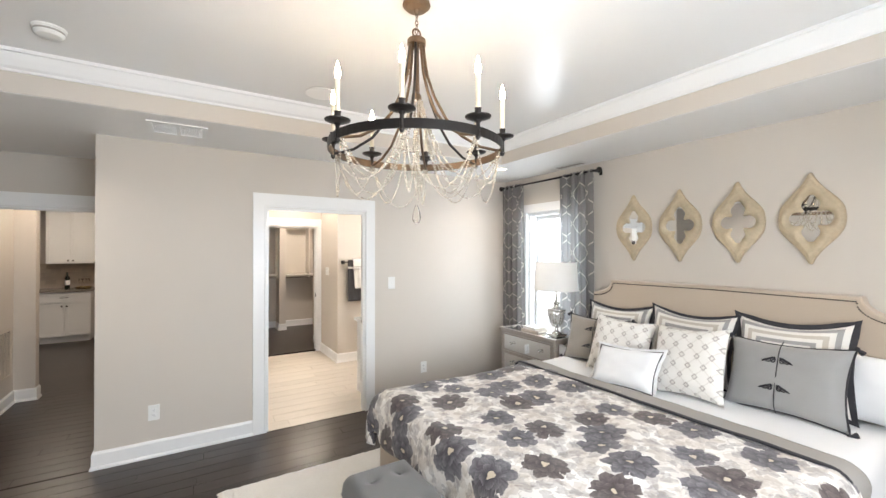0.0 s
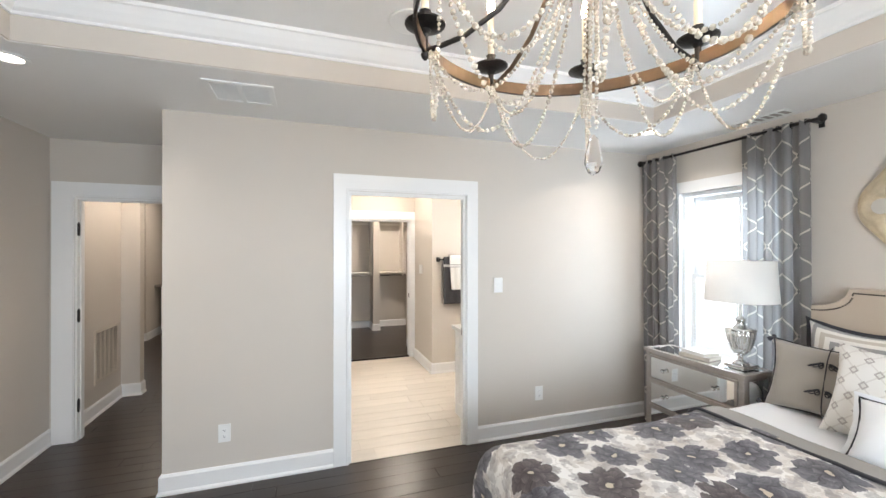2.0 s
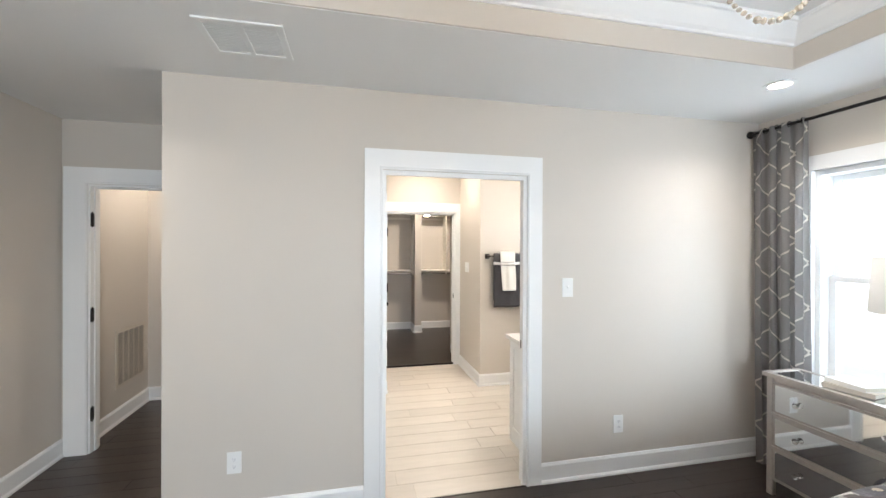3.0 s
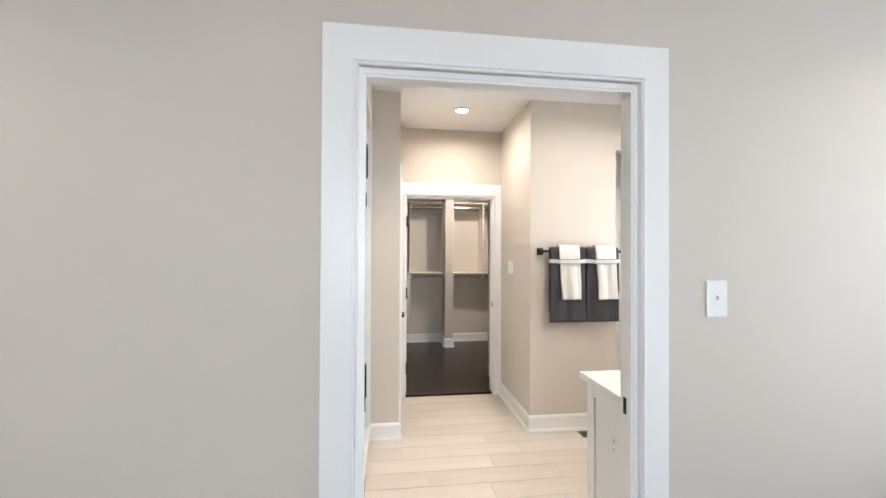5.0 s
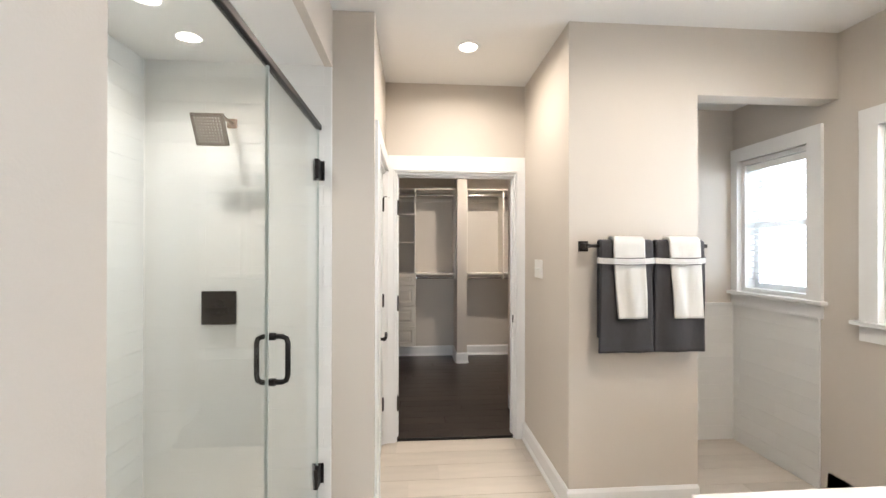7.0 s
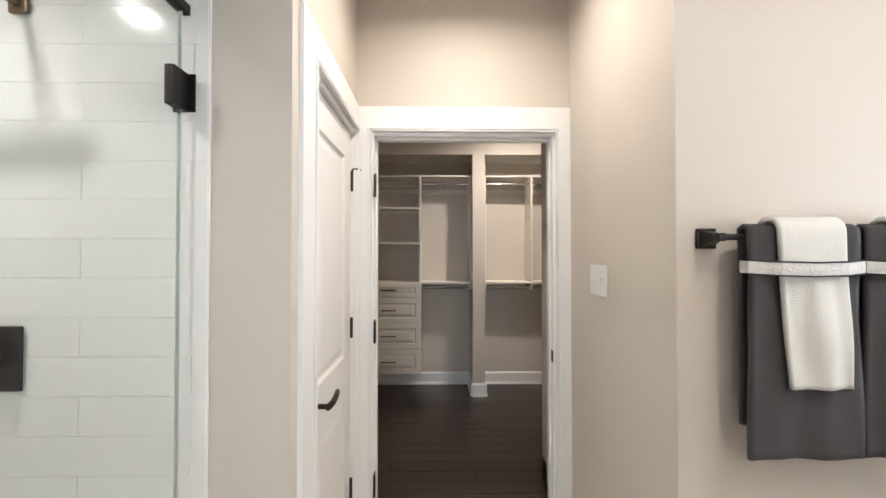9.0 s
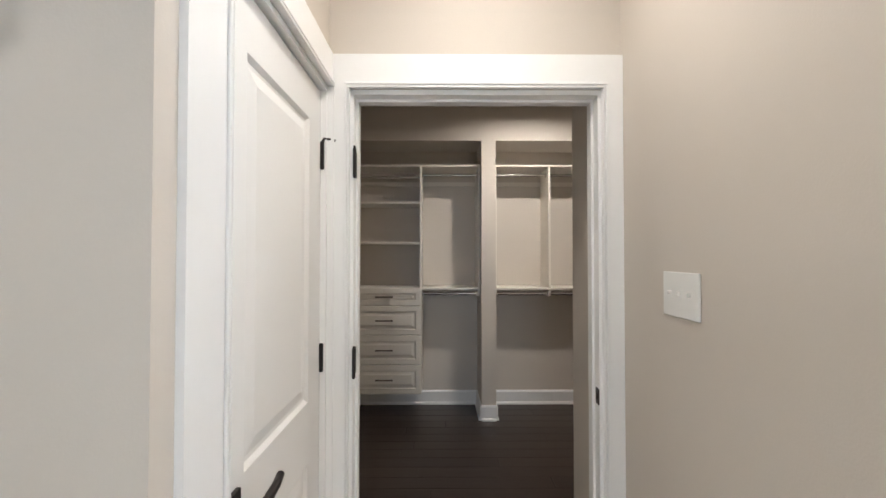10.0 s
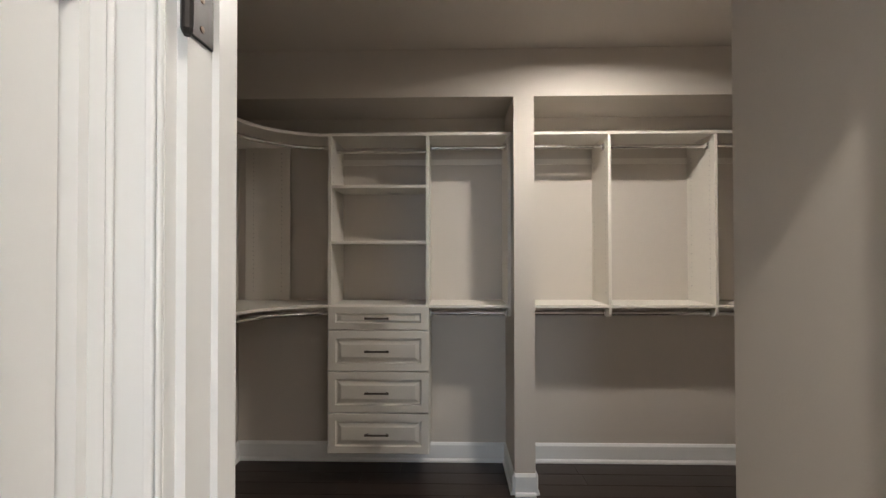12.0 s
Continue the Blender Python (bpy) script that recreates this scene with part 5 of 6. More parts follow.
solo("shower_pan", boxes((-0.03, 0.80, 4.926, 6.764, FL - 0.01, FL + 0.03)), WTILE, "white shower floor", "shower floor", kind="structure")
solo("shower_curb", rbox(0.80, 0.942, 5.175, 6.77, FL, FL + 0.115, 0.006), WTILE, "white shower curb under the glass", "curb", kind="structure")
solo("shower_side_wall", boxes((0.80, 0.90, 4.926, 5.172, FL, 2.43)), WTILE, "white tiled return wall of the shower", "wall", kind="structure")

GX = 0.872
gl = thing("shower_screen", "frameless clear glass shower screen with a hinged door", "shower screen")
g1 = part("fixed_pane", boxes((GX - 0.005, GX + 0.005, 5.18, 5.995, FL + 0.118, 2.085)), SHGLASS, gl, "clear fixed glass pane")
g2 = part("door_pane", boxes((GX - 0.005, GX + 0.005, 6.003, 6.737, FL + 0.128, 2.085)), SHGLASS, gl, "clear glass shower door")
for g in (g1, g2):
    g.visible_shadow = False
EDGE = mat("glass_edge", (0.58, 0.64, 0.61), 0.15, grain=0.05)
part("pane_edge", boxes((GX - 0.0052, GX + 0.0052, 5.995, 5.998, FL + 0.118, 2.085)), EDGE, g1)
part("pane_edge", boxes((GX - 0.0052, GX + 0.0052, 6.0, 6.003, FL + 0.128, 2.085)), EDGE, g2)
part("pane_edge", boxes((GX - 0.0052, GX + 0.0052, 6.737, 6.7395, FL + 0.128, 2.085)), EDGE, g2)
part("header_rail", rbox(GX - 0.014, GX + 0.014, 5.175, 6.763, 2.085, 2.115, 0.004), BRONZE, gl, "dark bronze header rail")
part("sill_sweep", rbox(GX - 0.008, GX + 0.012, 5.18, 6.755, FL + 0.115, FL + 0.127, 0.002, 1), BRONZE, gl, "dark bronze sill channel")
for z in (0.245, 1.865):
    hg = part("glass_hinge", rbox(GX - 0.012, GX + 0.014, 6.692, 6.761, z - 0.05, z + 0.055, 0.003), BRONZE, gl, "square dark bronze glass hinge")
    part("hinge_plate", boxes((GX - 0.03, GX + 0.03, 6.757, 6.763, z - 0.05, z + 0.055)), BRONZE, hg)
pull = []
for s in (1, -1):
    x = GX + s * 0.055
    y = 6.055
    pts = [(GX + s * 0.006, y, 0.965), (GX + s * 0.035, y, 0.965), (GX + s * 0.05, y, 0.972), (x, y, 0.99), (x, y, 1.105), (GX + s * 0.05, y, 1.123), (GX + s * 0.035, y, 1.13), (GX + s * 0.006, y, 1.13)]
    part("pull_handle", tube(pts, 0.0095, 10), BRONZE, gl, "dark bronze pull handle", smooth=True)
for z in (0.965, 1.13):
    part("pull_collar", lathe([(0.014, -0.012), (0.014, 0.012)], 14), BRONZE, gl, at=pose(GX, 6.055, z, 0, 90, 0))
va = thing("shower_valve", "square dark bronze shower valve with a lever", "shower valve", (0.36, 6.757, 1.138))
part("plate", rbox(-0.088, 0.088, -0.010, 0, -0.088, 0.088, 0.004), BRONZE, va)
part("hub", lathe([(0.042, 0), (0.040, 0.014), (0.028, 0.018), (0.026, 0.05), (0.022, 0.052)], 24), BRONZE, va, at=pose(0, -0.010, 0, 90, 0, 0))
part("lever", rbox(-0.045, 0.075, -0.066, -0.048, -0.012, 0.012, 0.004), BRONZE, va)
shd = thing("rain_shower", "square rain shower head on a short wall arm", "shower", (0.425, 6.757, 2.108))
part("flange", rbox(-0.025, 0.025, -0.012, 0, -0.025, 0.025, 0.003), OLDGOLD, shd)
part("arm", tube([(0, -0.01, 0), (0.0, -0.14, 0), (0.0, -0.20, -0.03), (0, -0.225, -0.06)], 0.011, 10), OLDGOLD, shd)
NICKEL = mat("brushed_bronze_nickel", (0.13, 0.11, 0.09), 0.45, 0.6, grain=0.2, scale=80)
hd = part("head", rbox(-0.075, 0.075, -0.075, 0.075, -0.008, 0.008, 0.004), NICKEL, shd, "square shower head face", at=pose(0.0, -0.235, -0.10, -64, 0, 0))
for i in range(9):
    for j in range(9):
        part("nozzle", lathe([(0.003, -0.0095), (0.003, -0.007)], 6), PLASTIC, hd, at=pose((i - 4) * 0.0135, (j - 4) * 0.0135, 0))

# ---- closed door beside the closet ----
DOORW = mat("white_door_paint", (0.81, 0.81, 0.80), 0.46, grain=0.02, scale=80, bump=0.02, wear=0.03)


def panel_door(w, h, label, m):
    """A two-panel door in its own x-z plane, front to -y."""
    d = thing("door", label, "door", kind="")
    t = 0.035
    st, top_r, mid0, mid1, bot = 0.125, 0.135, 0.775, 0.975, 0.22
    part("stiles_and_rails", boxes((0, st, 0, t, 0, h), (w - st, w, 0, t, 0, h), (st, w - st, 0, t, h - top_r, h), (st, w - st, 0, t, mid0, mid1), (st, w - st, 0, t, 0, bot)), DOORW, d)
    for z0, z1 in ((bot, mid0), (mid1, h - top_r)):
        bm = bmesh.new()
        loops = []
        for ins, y in ((0.0, 0.0), (0.012, 0.010), (0.022, 0.011), (0.055, 0.003), (0.058, 0.003)):
            loops.append([bm.verts.new(p) for p in ((st + ins, y, z0 + ins), (w - st - ins, y, z0 + ins), (w - st - ins, y, z1 - ins), (st + ins, y, z1 - ins))])
        for a, b in zip(loops, loops[1:]):
            for i in range(4):
                bm.faces.new((a[i], a[(i + 1) % 4], b[(i + 1) % 4], b[i]))
        bm.faces.new(loops[-1])
        bk = [bm.verts.new(p) for p in ((st, t - 0.008, z0), (w - st, t - 0.008, z0), (w - st, t - 0.008, z1), (st, t - 0.008, z1))]
        bm.faces.new(bk[::-1])
        bmesh.ops.recalc_face_normals(bm, faces=bm.faces)
        part("panel", bm, DOORW, d)
    lv = part("rosette", rbox(0.028, 0.092, -0.012, 0, 0.90, 0.964, 0.003), BRONZE, d, "square dark bronze rosette")
    part("lever_neck", tube([(0.06, -0.010, 0.932), (0.06, -0.06, 0.932)], 0.009, 12), BRONZE, lv)
    part("lever", tube([(0.050, -0.060, 0.932), (0.09, -0.066, 0.934), (0.14, -0.066, 0.940), (0.175, -0.062, 0.946)], [0.011, 0.011, 0.010, 0.009], 10), BRONZE, lv, "dark bronze lever", smooth=True)
    for z in (0.30, 1.09, 1.82):
        hb = part("hinge", rbox(w - 0.008, w + 0.012, -0.013, 0.001, z - 0.051, z + 0.051, 0.003, 2), BRONZE, d, "dark bronze hinge")
        for dz in (-0.030, -0.010, 0.010, 0.030):
            part("knuckle_gap", boxes((w - 0.0085, w + 0.0125, -0.0135, -0.006, z + dz - 0.0007, z + dz + 0.0007)), GAP, hb)
        if z > 1.5:
            part("pin_stop", tube([(w + 0.002, -0.008, z + 0.051), (w + 0.002, -0.012, z + 0.062), (w + 0.02, -0.035, z + 0.064), (w + 0.026, -0.045, z + 0.060)], [0.006, 0.005, 0.004, 0.009], 8), BRONZE, hb, "hinge-pin door stop")
    d.matrix_world = m
    return tagged(d, kind="structure")


panel_door(0.68, 2.05, "closed white two-panel door with dark lever handle", pose(1.142, D4[0] + 0.02, FL + 0.008, 0, 0, 90))
solo("linen_closet_back", boxes((0.96, 1.0, 6.86, 7.69, FL, 2.2)), PAINT, "painted panel behind the closed door", "wall", kind="structure")

# ---- towels ----
tb = thing("towel_bar", "dark bronze towel bar with square posts", "towel bar")
for x in (2.336, 3.012):
    part("post", rbox(x - 0.027, x + 0.027, 6.763, 6.775, 1.437, 1.495, 0.003), BRONZE, tb)
    cone = boxes((x - 0.021, x + 0.021, 6.725, 6.763, 1.445, 1.487))
    for v in cone.verts:
        if v.co.y < 6.73:
            v.co.x, v.co.z = x + (v.co.x - x) * 0.5, 1.468 + (v.co.z - 1.466) * 0.5
    part("collar", cone, BRONZE, tb)
    part("stem", rbox(x - 0.011, x + 0.011, 6.70, 6.727, 1.457, 1.479, 0.003), BRONZE, tb)
part("bar", tube([(2.336, 6.712, 1.468), (3.012, 6.712, 1.468)], 0.009, 12), BRONZE, tb)
TDARK = mat("charcoal_terry", (0.052, 0.050, 0.054), 0.95, grain=0.5, scale=450, bump=0.6, wear=0.15, sheen=0.1)
TWHITE = mat("white_terry", (0.80, 0.79, 0.75), 0.95, grain=0.2, scale=420, bump=0.6, wear=0.06, sheen=0.3)
LACE = mat("white_lace_band", (0.66, 0.655, 0.64), 0.9, grain=0.5, scale=160, bump=0.5)


def hung(name, parent, x0, x1, drop_front, drop_back, gap, material, label, seed, taper=0.0, z=1.48, flare=0.0):
    """A towel folded over the bar."""
    lf, lb = drop_front, drop_back
    arc = math.pi * gap
    total = lf + arc + lb

    def place(u, v):
        s = v * total
        x = x0 + (x1 - x0) * u
        wv = 0.010 * noise.noise((u * 4 + seed, s * 4, 0)) + 0.006 * math.sin(u * 9 + seed + 1.5 * s)
        if s < lf:
            y, zz = -gap - wv * min(1, (lf - s) / 0.15), z - (lf - s)
            x += taper * (lf - s) * (1 - 0.35 * u) + flare * ((lf - s) / lf) ** 2 * (u - 0.62)
        elif s < lf + arc:
            a = (s - lf) / gap
            y, zz = -gap * math.cos(a), z + gap * math.sin(a)
        else:
            y, zz = gap * 0.8, z - (s - lf - arc)
        return (x, 6.712 + y, zz)
    return cloth_grid(name, 24, 60, place, lambda u, v: (u * (x1 - x0), v * total), material, parent, label, 0.012)


for x0, x1, sd_ in ((2.398, 2.698, 1.0), (2.716, 2.994, 4.0)):
    t = thing("towel", "charcoal bath towel with a white hand towel tied over it", "towel", group="towels on the bar")
    hung("bath_towel", t, x0, x1, 0.598, 0.52, 0.018, TDARK, "charcoal terry bath towel", sd_, flare=0.012)
    hung("hand_towel", t, x0 + 0.067, x0 + 0.243, 0.412, 0.31, 0.036, TWHITE, "white terry hand towel", sd_ + 2, 0.07, 1.482)
    sag = lambda k: 1.388 - 0.006 * math.sin(k * math.pi)
    front = ((0.0, 6.686), (0.12, 6.677), (0.22, 6.662), (0.5, 6.657), (0.78, 6.662), (0.9, 6.677), (1.0, 6.686))
    ring = [(x0 - 0.005 + (x1 - x0 + 0.01) * k, y, sag(k)) for k, y in front]
    band = tube(ring + [(x1 + 0.006, 6.712, 1.388), (x1 - 0.02, 6.739, 1.388), (x0 + 0.02, 6.739, 1.388), (x0 - 0.006, 6.712, 1.388)], 0.0035, 6, True)
    for v in band.verts:
        k = min(1, max(0, (v.co.x - x0) / (x1 - x0)))
        v.co.z = sag(k) + (v.co.z - sag(k)) * 5.2
    part("lace_band", band, LACE, t, "white lace band tied round the towels")
    for dz in (0.018, -0.018):
        part("ribbon", tube([(x, y - 0.003, z + dz) for x, y, z in ring], 0.0022, 5), NAVY, t)

# ---- vanity ----
VAN = mat("white_cabinet_paint", (0.80, 0.80, 0.79), 0.35, grain=0.02, wear=0.03)
QUARTZ = mat("white_quartz", (0.84, 0.83, 0.81), 0.2, grain=0.06, scale=90, bump=0, wear=0.05)
vn = thing("vanity", "white bathroom vanity cabinet with panelled end", "vanity")
VX0, VX1, VY0, VY1, VT = 2.10, 3.55, 4.92, 5.49, 0.805
part("carcass", boxes((VX0 + 0.02, VX1, VY0, VY1 - 0.02, FL + 0.09, VT)), VAN, vn)
part("end_panel", boxes((VX0, VX0 + 0.02, VY0, VY0 + 0.07, FL, VT), (VX0, VX0 + 0.02, VY1 - 0.07, VY1, FL, VT), (VX0, VX0 + 0.02, VY0 + 0.07, VY1 - 0.07, VT - 0.07, VT), (VX0, VX0 + 0.02, VY0 + 0.07, VY1 - 0.07, FL, 0.08), (VX0 + 0.007, VX0 + 0.02, VY0 + 0.07, VY1 - 0.07, 0.08, VT - 0.07)), VAN, vn)
part("toe_kick", boxes((VX0 + 0.02, VX1, VY0, VY1 - 0.08, FL, FL + 0.09)), VAN, vn)
for i in range(3):
    x0 = VX0 + 0.03 + i * 0.475
    dd = part("cabinet_door", boxes((x0, x0 + 0.465, VY1 - 0.02, VY1, 0.08, VT - 0.02)), VAN, vn)
    part("handle", tube([(x0 + 0.40, VY1 + 0.02, 0.55), (x0 + 0.40, VY1 + 0.02, 0.68)], 0.005, 8), BRONZE, dd)
# worktop with an oval basin cut through it
bm = bmesh.new()
ox, oy, ra, rb2, N = 2.80, 5.20, 0.235, 0.165, 48
X0, X1, Y0, Y1 = VX0 - 0.03, VX1, VY0, VY1 + 0.025


def rim_at(a):
    c, s = math.cos(a), math.sin(a)
    k = min((X1 - ox) / c if c > 1e-6 else ((X0 - ox) / c if c < -1e-6 else 9e9), (Y1 - oy) / s if s > 1e-6 else ((Y0 - oy) / s if s < -1e-6 else 9e9))
    return ox + c * k, oy + s * k


angs = sorted([2 * math.pi * i / N for i in range(N)] + [math.atan2(y - oy, x - ox) % (2 * math.pi) for x in (X0, X1) for y in (Y0, Y1)])
cols = []
for a in angs:
    e = (ox + ra * math.cos(a), oy + rb2 * math.sin(a))
    o = rim_at(a)
    cols.append([bm.verts.new((*e, VT - 0.0)), bm.verts.new((*e, VT + 0.032)), bm.verts.new((*o, VT + 0.032)), bm.verts.new((*o, VT))])
for a, b in zip(cols, cols[1:] + cols[:1]):
    for i in range(4):
        bm.faces.new((a[i], b[i], b[(i + 1) % 4], a[(i + 1) % 4]))
bmesh.ops.recalc_face_normals(bm, faces=bm.faces)
solo("worktop", bm, QUARTZ, "white quartz worktop with undermount basin cutout", "worktop")
basin = lathe([(0.02, -0.15), (0.13, -0.14), (0.20, -0.08), (0.24, 0.0), (0.25, 0.0), (0.21, -0.09), (0.13, -0.155), (0.02, -0.165)], 40)
for v in basin.verts:
    v.co.y *= rb2 / ra
solo("basin", basin, QUARTZ, "white oval undermount basin in the vanity", "basin", smooth=True, at=pose(ox, oy, VT - 0.002))
plate("outlet", "white duplex outlet on the vanity end panel", pose(VX0 + 0.0055, 5.24, 0.585, 0, 0, -90), 0.115, 0.072, sockets=2)
rg_ = thing("floor_register", "brown metal floor register by the wall", "floor register")
part("frame", boxes((2.65, 2.95, 6.62, 6.725, FL, FL + 0.004)), OLDGOLD, rg_)
for i in range(14):
    part("louvre", boxes((2.665 + i * 0.0195, 2.675 + i * 0.0195, 6.635, 6.71, FL + 0.004, FL + 0.006)), GAP, rg_)

# ---- tiled alcove ----
al = thing("alcove_tiling", "white tile wainscot in the toilet alcove", "tiling", kind="structure")
part("grout_back", boxes((2.375, 3.9, 7.561, 7.567, FL, 1.03)), WGROUT, al)
part("grout_side", boxes((3.894, 3.9, 6.88, 7.561, FL, 1.03)), WGROUT, al)
tiles(al, 'y', 7.561, 2.376, 3.89, FL, 1.02, 0.61, 0.108, -1, 60)
tiles(al, 'x', 3.894, 6.885, 7.553, FL, 1.02, 0.61, 0.108, -1, 60)
part("cap", boxes((3.878, 3.9, 6.88, 7.561, 1.02, 1.035), (2.376, 3.878, 7.545, 7.567, 1.02, 1.035)), TRIM, al)

# ---- closet fittings ----
MEL = mat("cream_melamine", (0.75, 0.71, 0.64), 0.45, grain=0.06, scale=60, bump=0.01, wear=0.04)
B = 0.019
YF, YB = 9.847, 10.149


def shelf(label, dims, parent=None):
    return part("shelf", rbox(*dims, 0.0015, 1), MEL, parent, label)


def upright(x, z0, z1, parent, y0=YF, y1=YB, name="upright"):
    """A side panel with rounded lower front corner and a row of peg holes."""
    bm = bmesh.new()
    pts = [(y1, z0), (y1, z1), (y0, z1)]
    if z0 > 0.5:
        pts += [(y0, z0 + 0.035)] + [(y0 + 0.035 - 0.035 * math.cos(q * math.pi / 8), z0 + 0.035 - 0.035 * math.sin(q * math.pi / 8)) for q in range(1, 5)]
    else:
        pts += [(y0, z0)]
    a = [bm.verts.new((x, y, z)) for y, z in pts]
    b = [bm.verts.new((x + B, y, z)) for y, z in pts]
    bm.faces.new(a)
    bm.faces.new(b[::-1])
    for i in range(len(pts)):
        j = (i + 1) % len(pts)
        bm.faces.new((a[i], a[j], b[j], b[i]))
    bmesh.ops.recalc_face_normals(bm, faces=bm.faces)
    up = part(name, bm, MEL, parent)
    holes = bmesh.new()
    for k in range(int((z1 - max(z0, 1.16) - 0.08) / 0.032)):
        for y in (y0 + 0.05, y1 - 0.05):
            zz = max(z0, 1.16) + 0.05 + k * 0.032
            for xx in (x - 0.0004, x + B + 0.0004):
                box(holes, xx - 0.0003, xx + 0.0003, y - 0.0025, y + 0.0025, zz - 0.0025, zz + 0.0025)
    tagged(part("peg_holes", holes, BAND, up), kind="stuff")
    return up


def hang_rod(x0, x1, z, parent, y=9.91):
    r = part("hanging_rod", tube([(x0, y, z), (x1, y, z)], 0.0135, 12), CHROME, parent, "chrome hanging rod")
    for x, s in ((x0, 1), (x1, -1)):
        part("rod_cup", rbox(*sorted((x, x + s * 0.012)), y - 0.02, y + 0.02, z - 0.022, z + 0.022, 0.003, 1), CHROME, r)
    return r


def rail(x0, x1, z, parent):
    part("back_rail", boxes((x0, x1, YB - 0.012, YB, z - 0.02, z + 0.02)), MEL, parent)


ZT, ZS = 2.238, 1.118
tw = thing("closet_tower", "cream closet tower with shelves over four drawers", "closet unit")
upright(0.749, 0.185, ZT, tw)
upright(1.388, 0.185, ZT, tw)
for z in (1.90, 1.535, 1.118):
    shelf("", (0.768, 1.388, YF + 0.004, YB, z, z + B), tw)
rail(0.768, 1.388, 2.13, tw)
part("tower_rod", tube([(0.77, 9.97, 2.165), (1.386, 9.97, 2.165)], 0.012, 10), CHROME, tw, "chrome rod")
part("base_board", boxes((0.768, 1.388, YF + 0.02, YB, 0.185, 0.205)), MEL, tw)
DRW = mat("cream_drawer_front", (0.70, 0.66, 0.59), 0.4, grain=0.05, scale=60, bump=0.01, wear=0.04)
PULL = mat("antique_pewter", (0.10, 0.085, 0.07), 0.4, 0.8, grain=0.2, scale=60)
for z0, z1 in ((0.183, 0.441), (0.447, 0.708), (0.714, 0.972), (0.978, 1.133)):
    bm = bmesh.new()
    x0, x1 = 0.752, 1.405
    loops = []
    for ins, y in ((0.0, YF - 0.001), (0.0, YF - 0.016), (0.004, YF - 0.020), (0.048, YF - 0.020), (0.054, YF - 0.006), (0.064, YF - 0.006), (0.088, YF - 0.018), (0.090, YF - 0.018)):
        i2 = min(ins, (z1 - z0) * 0.42)
        loops.append([bm.verts.new(p) for p in ((x0 + ins, y, z0 + i2), (x1 - ins, y, z0 + i2), (x1 - ins, y, z1 - i2), (x0 + ins, y, z1 - i2))])
    for a, b in zip(loops, loops[1:]):
        for i in range(4):
            bm.faces.new((a[i], a[(i + 1) % 4], b[(i + 1) % 4], b[i]))
    bm.faces.new(loops[0][::-1])
    bm.faces.new(loops[-1])
    bmesh.ops.recalc_face_normals(bm, faces=bm.faces)
    dr = part("drawer", bm, DRW, tw, "raised-panel drawer front")
    zc = (z0 + z1) / 2
    h_ = part("pull", tube([(0.995, YF - 0.044, zc), (1.15, YF - 0.044, zc)], 0.0062, 8), PULL, dr, "pewter bar pull")
    for x in (1.01, 1.135):
        part("post", tube([(x, YF - 0.019, zc), (x, YF - 0.042, zc)], 0.0055, 8), PULL, h_)
    for x in (1.0, 1.145):
        part("end_knob", lathe([(0.003, -0.006), (0.008, -0.004), (0.008, 0.004), (0.003, 0.006)], 10), PULL, h_, at=pose(x, YF - 0.042, zc, 0, 90, 0))

left = thing("closet_hanging_bay", "cream closet hanging bay with chrome rods", "closet unit", group="closet hanging bays")
upright(1.918, ZS - 0.06, ZT, left)
shelf("", (1.408, 1.918, YF + 0.004, YB, ZS, ZS + B), left)
hang_rod(1.409, 1.917, 2.175, left)
hang_rod(1.409, 1.917, 1.075, left)
rail(1.408, 1.918, 2.13, left)
right = thing("closet_hanging_bay", "cream double closet hanging bay with chrome rods", "closet unit", group="closet hanging bays")
for x in (2.07, 2.563, 3.24):
    upright(x, ZS - 0.06, ZT, right)
for x0, x1 in ((2.089, 2.563), (2.582, 3.24), (3.259, 3.93)):
    shelf("", (x0, x1, YF + 0.004, YB, ZS, ZS + B), right)
    hang_rod(x0 + 0.001, x1 - 0.001, 2.175, right)
    hang_rod(x0 + 0.001, x1 - 0.001, 1.075, right)
    rail(x0, x1, 2.13, right)
solo("closet_top_shelf", rbox(0.745, 1.938, YF - 0.006, YB, ZT, ZT + B, 0.0015, 1), MEL, "cream top shelf over the tower and hanging bay", "shelf")
solo("closet_top_shelf", rbox(2.07, 3.955, YF - 0.006, YB, ZT, ZT + B, 0.0015, 1), MEL, "cream top shelf over the double hanging bay", "shelf")


def corner_shelf(z, label):
    """A shelf round the corner with a swept inner edge."""
    bm = bmesh.new()
    pts = [(0.745, YB), (0.002, YB), (0.002, 8.2), (0.30, 8.2), (0.30, YF - 0.45)]
    for i in range(1, 13):
        a = i / 12 * math.pi / 2
        pts.append((0.30 + 0.445 * (1 - math.cos(a)), YF - 0.45 + 0.45 * math.sin(a)))
    lo = [bm.verts.new((x, y, z)) for x, y in pts]
    hi = [bm.verts.new((x, y, z + B)) for x, y in pts]
    bm.faces.new(lo[::-1])
    bm.faces.new(hi)
    for i in range(len(pts)):
        j = (i + 1) % len(pts)
        bm.faces.new((lo[i], lo[j], hi[j], hi[i]))
    bmesh.ops.recalc_face_normals(bm, faces=bm.faces)
    return solo("corner_shelf", bm, MEL, label, "shelf", group="swept corner shelves")


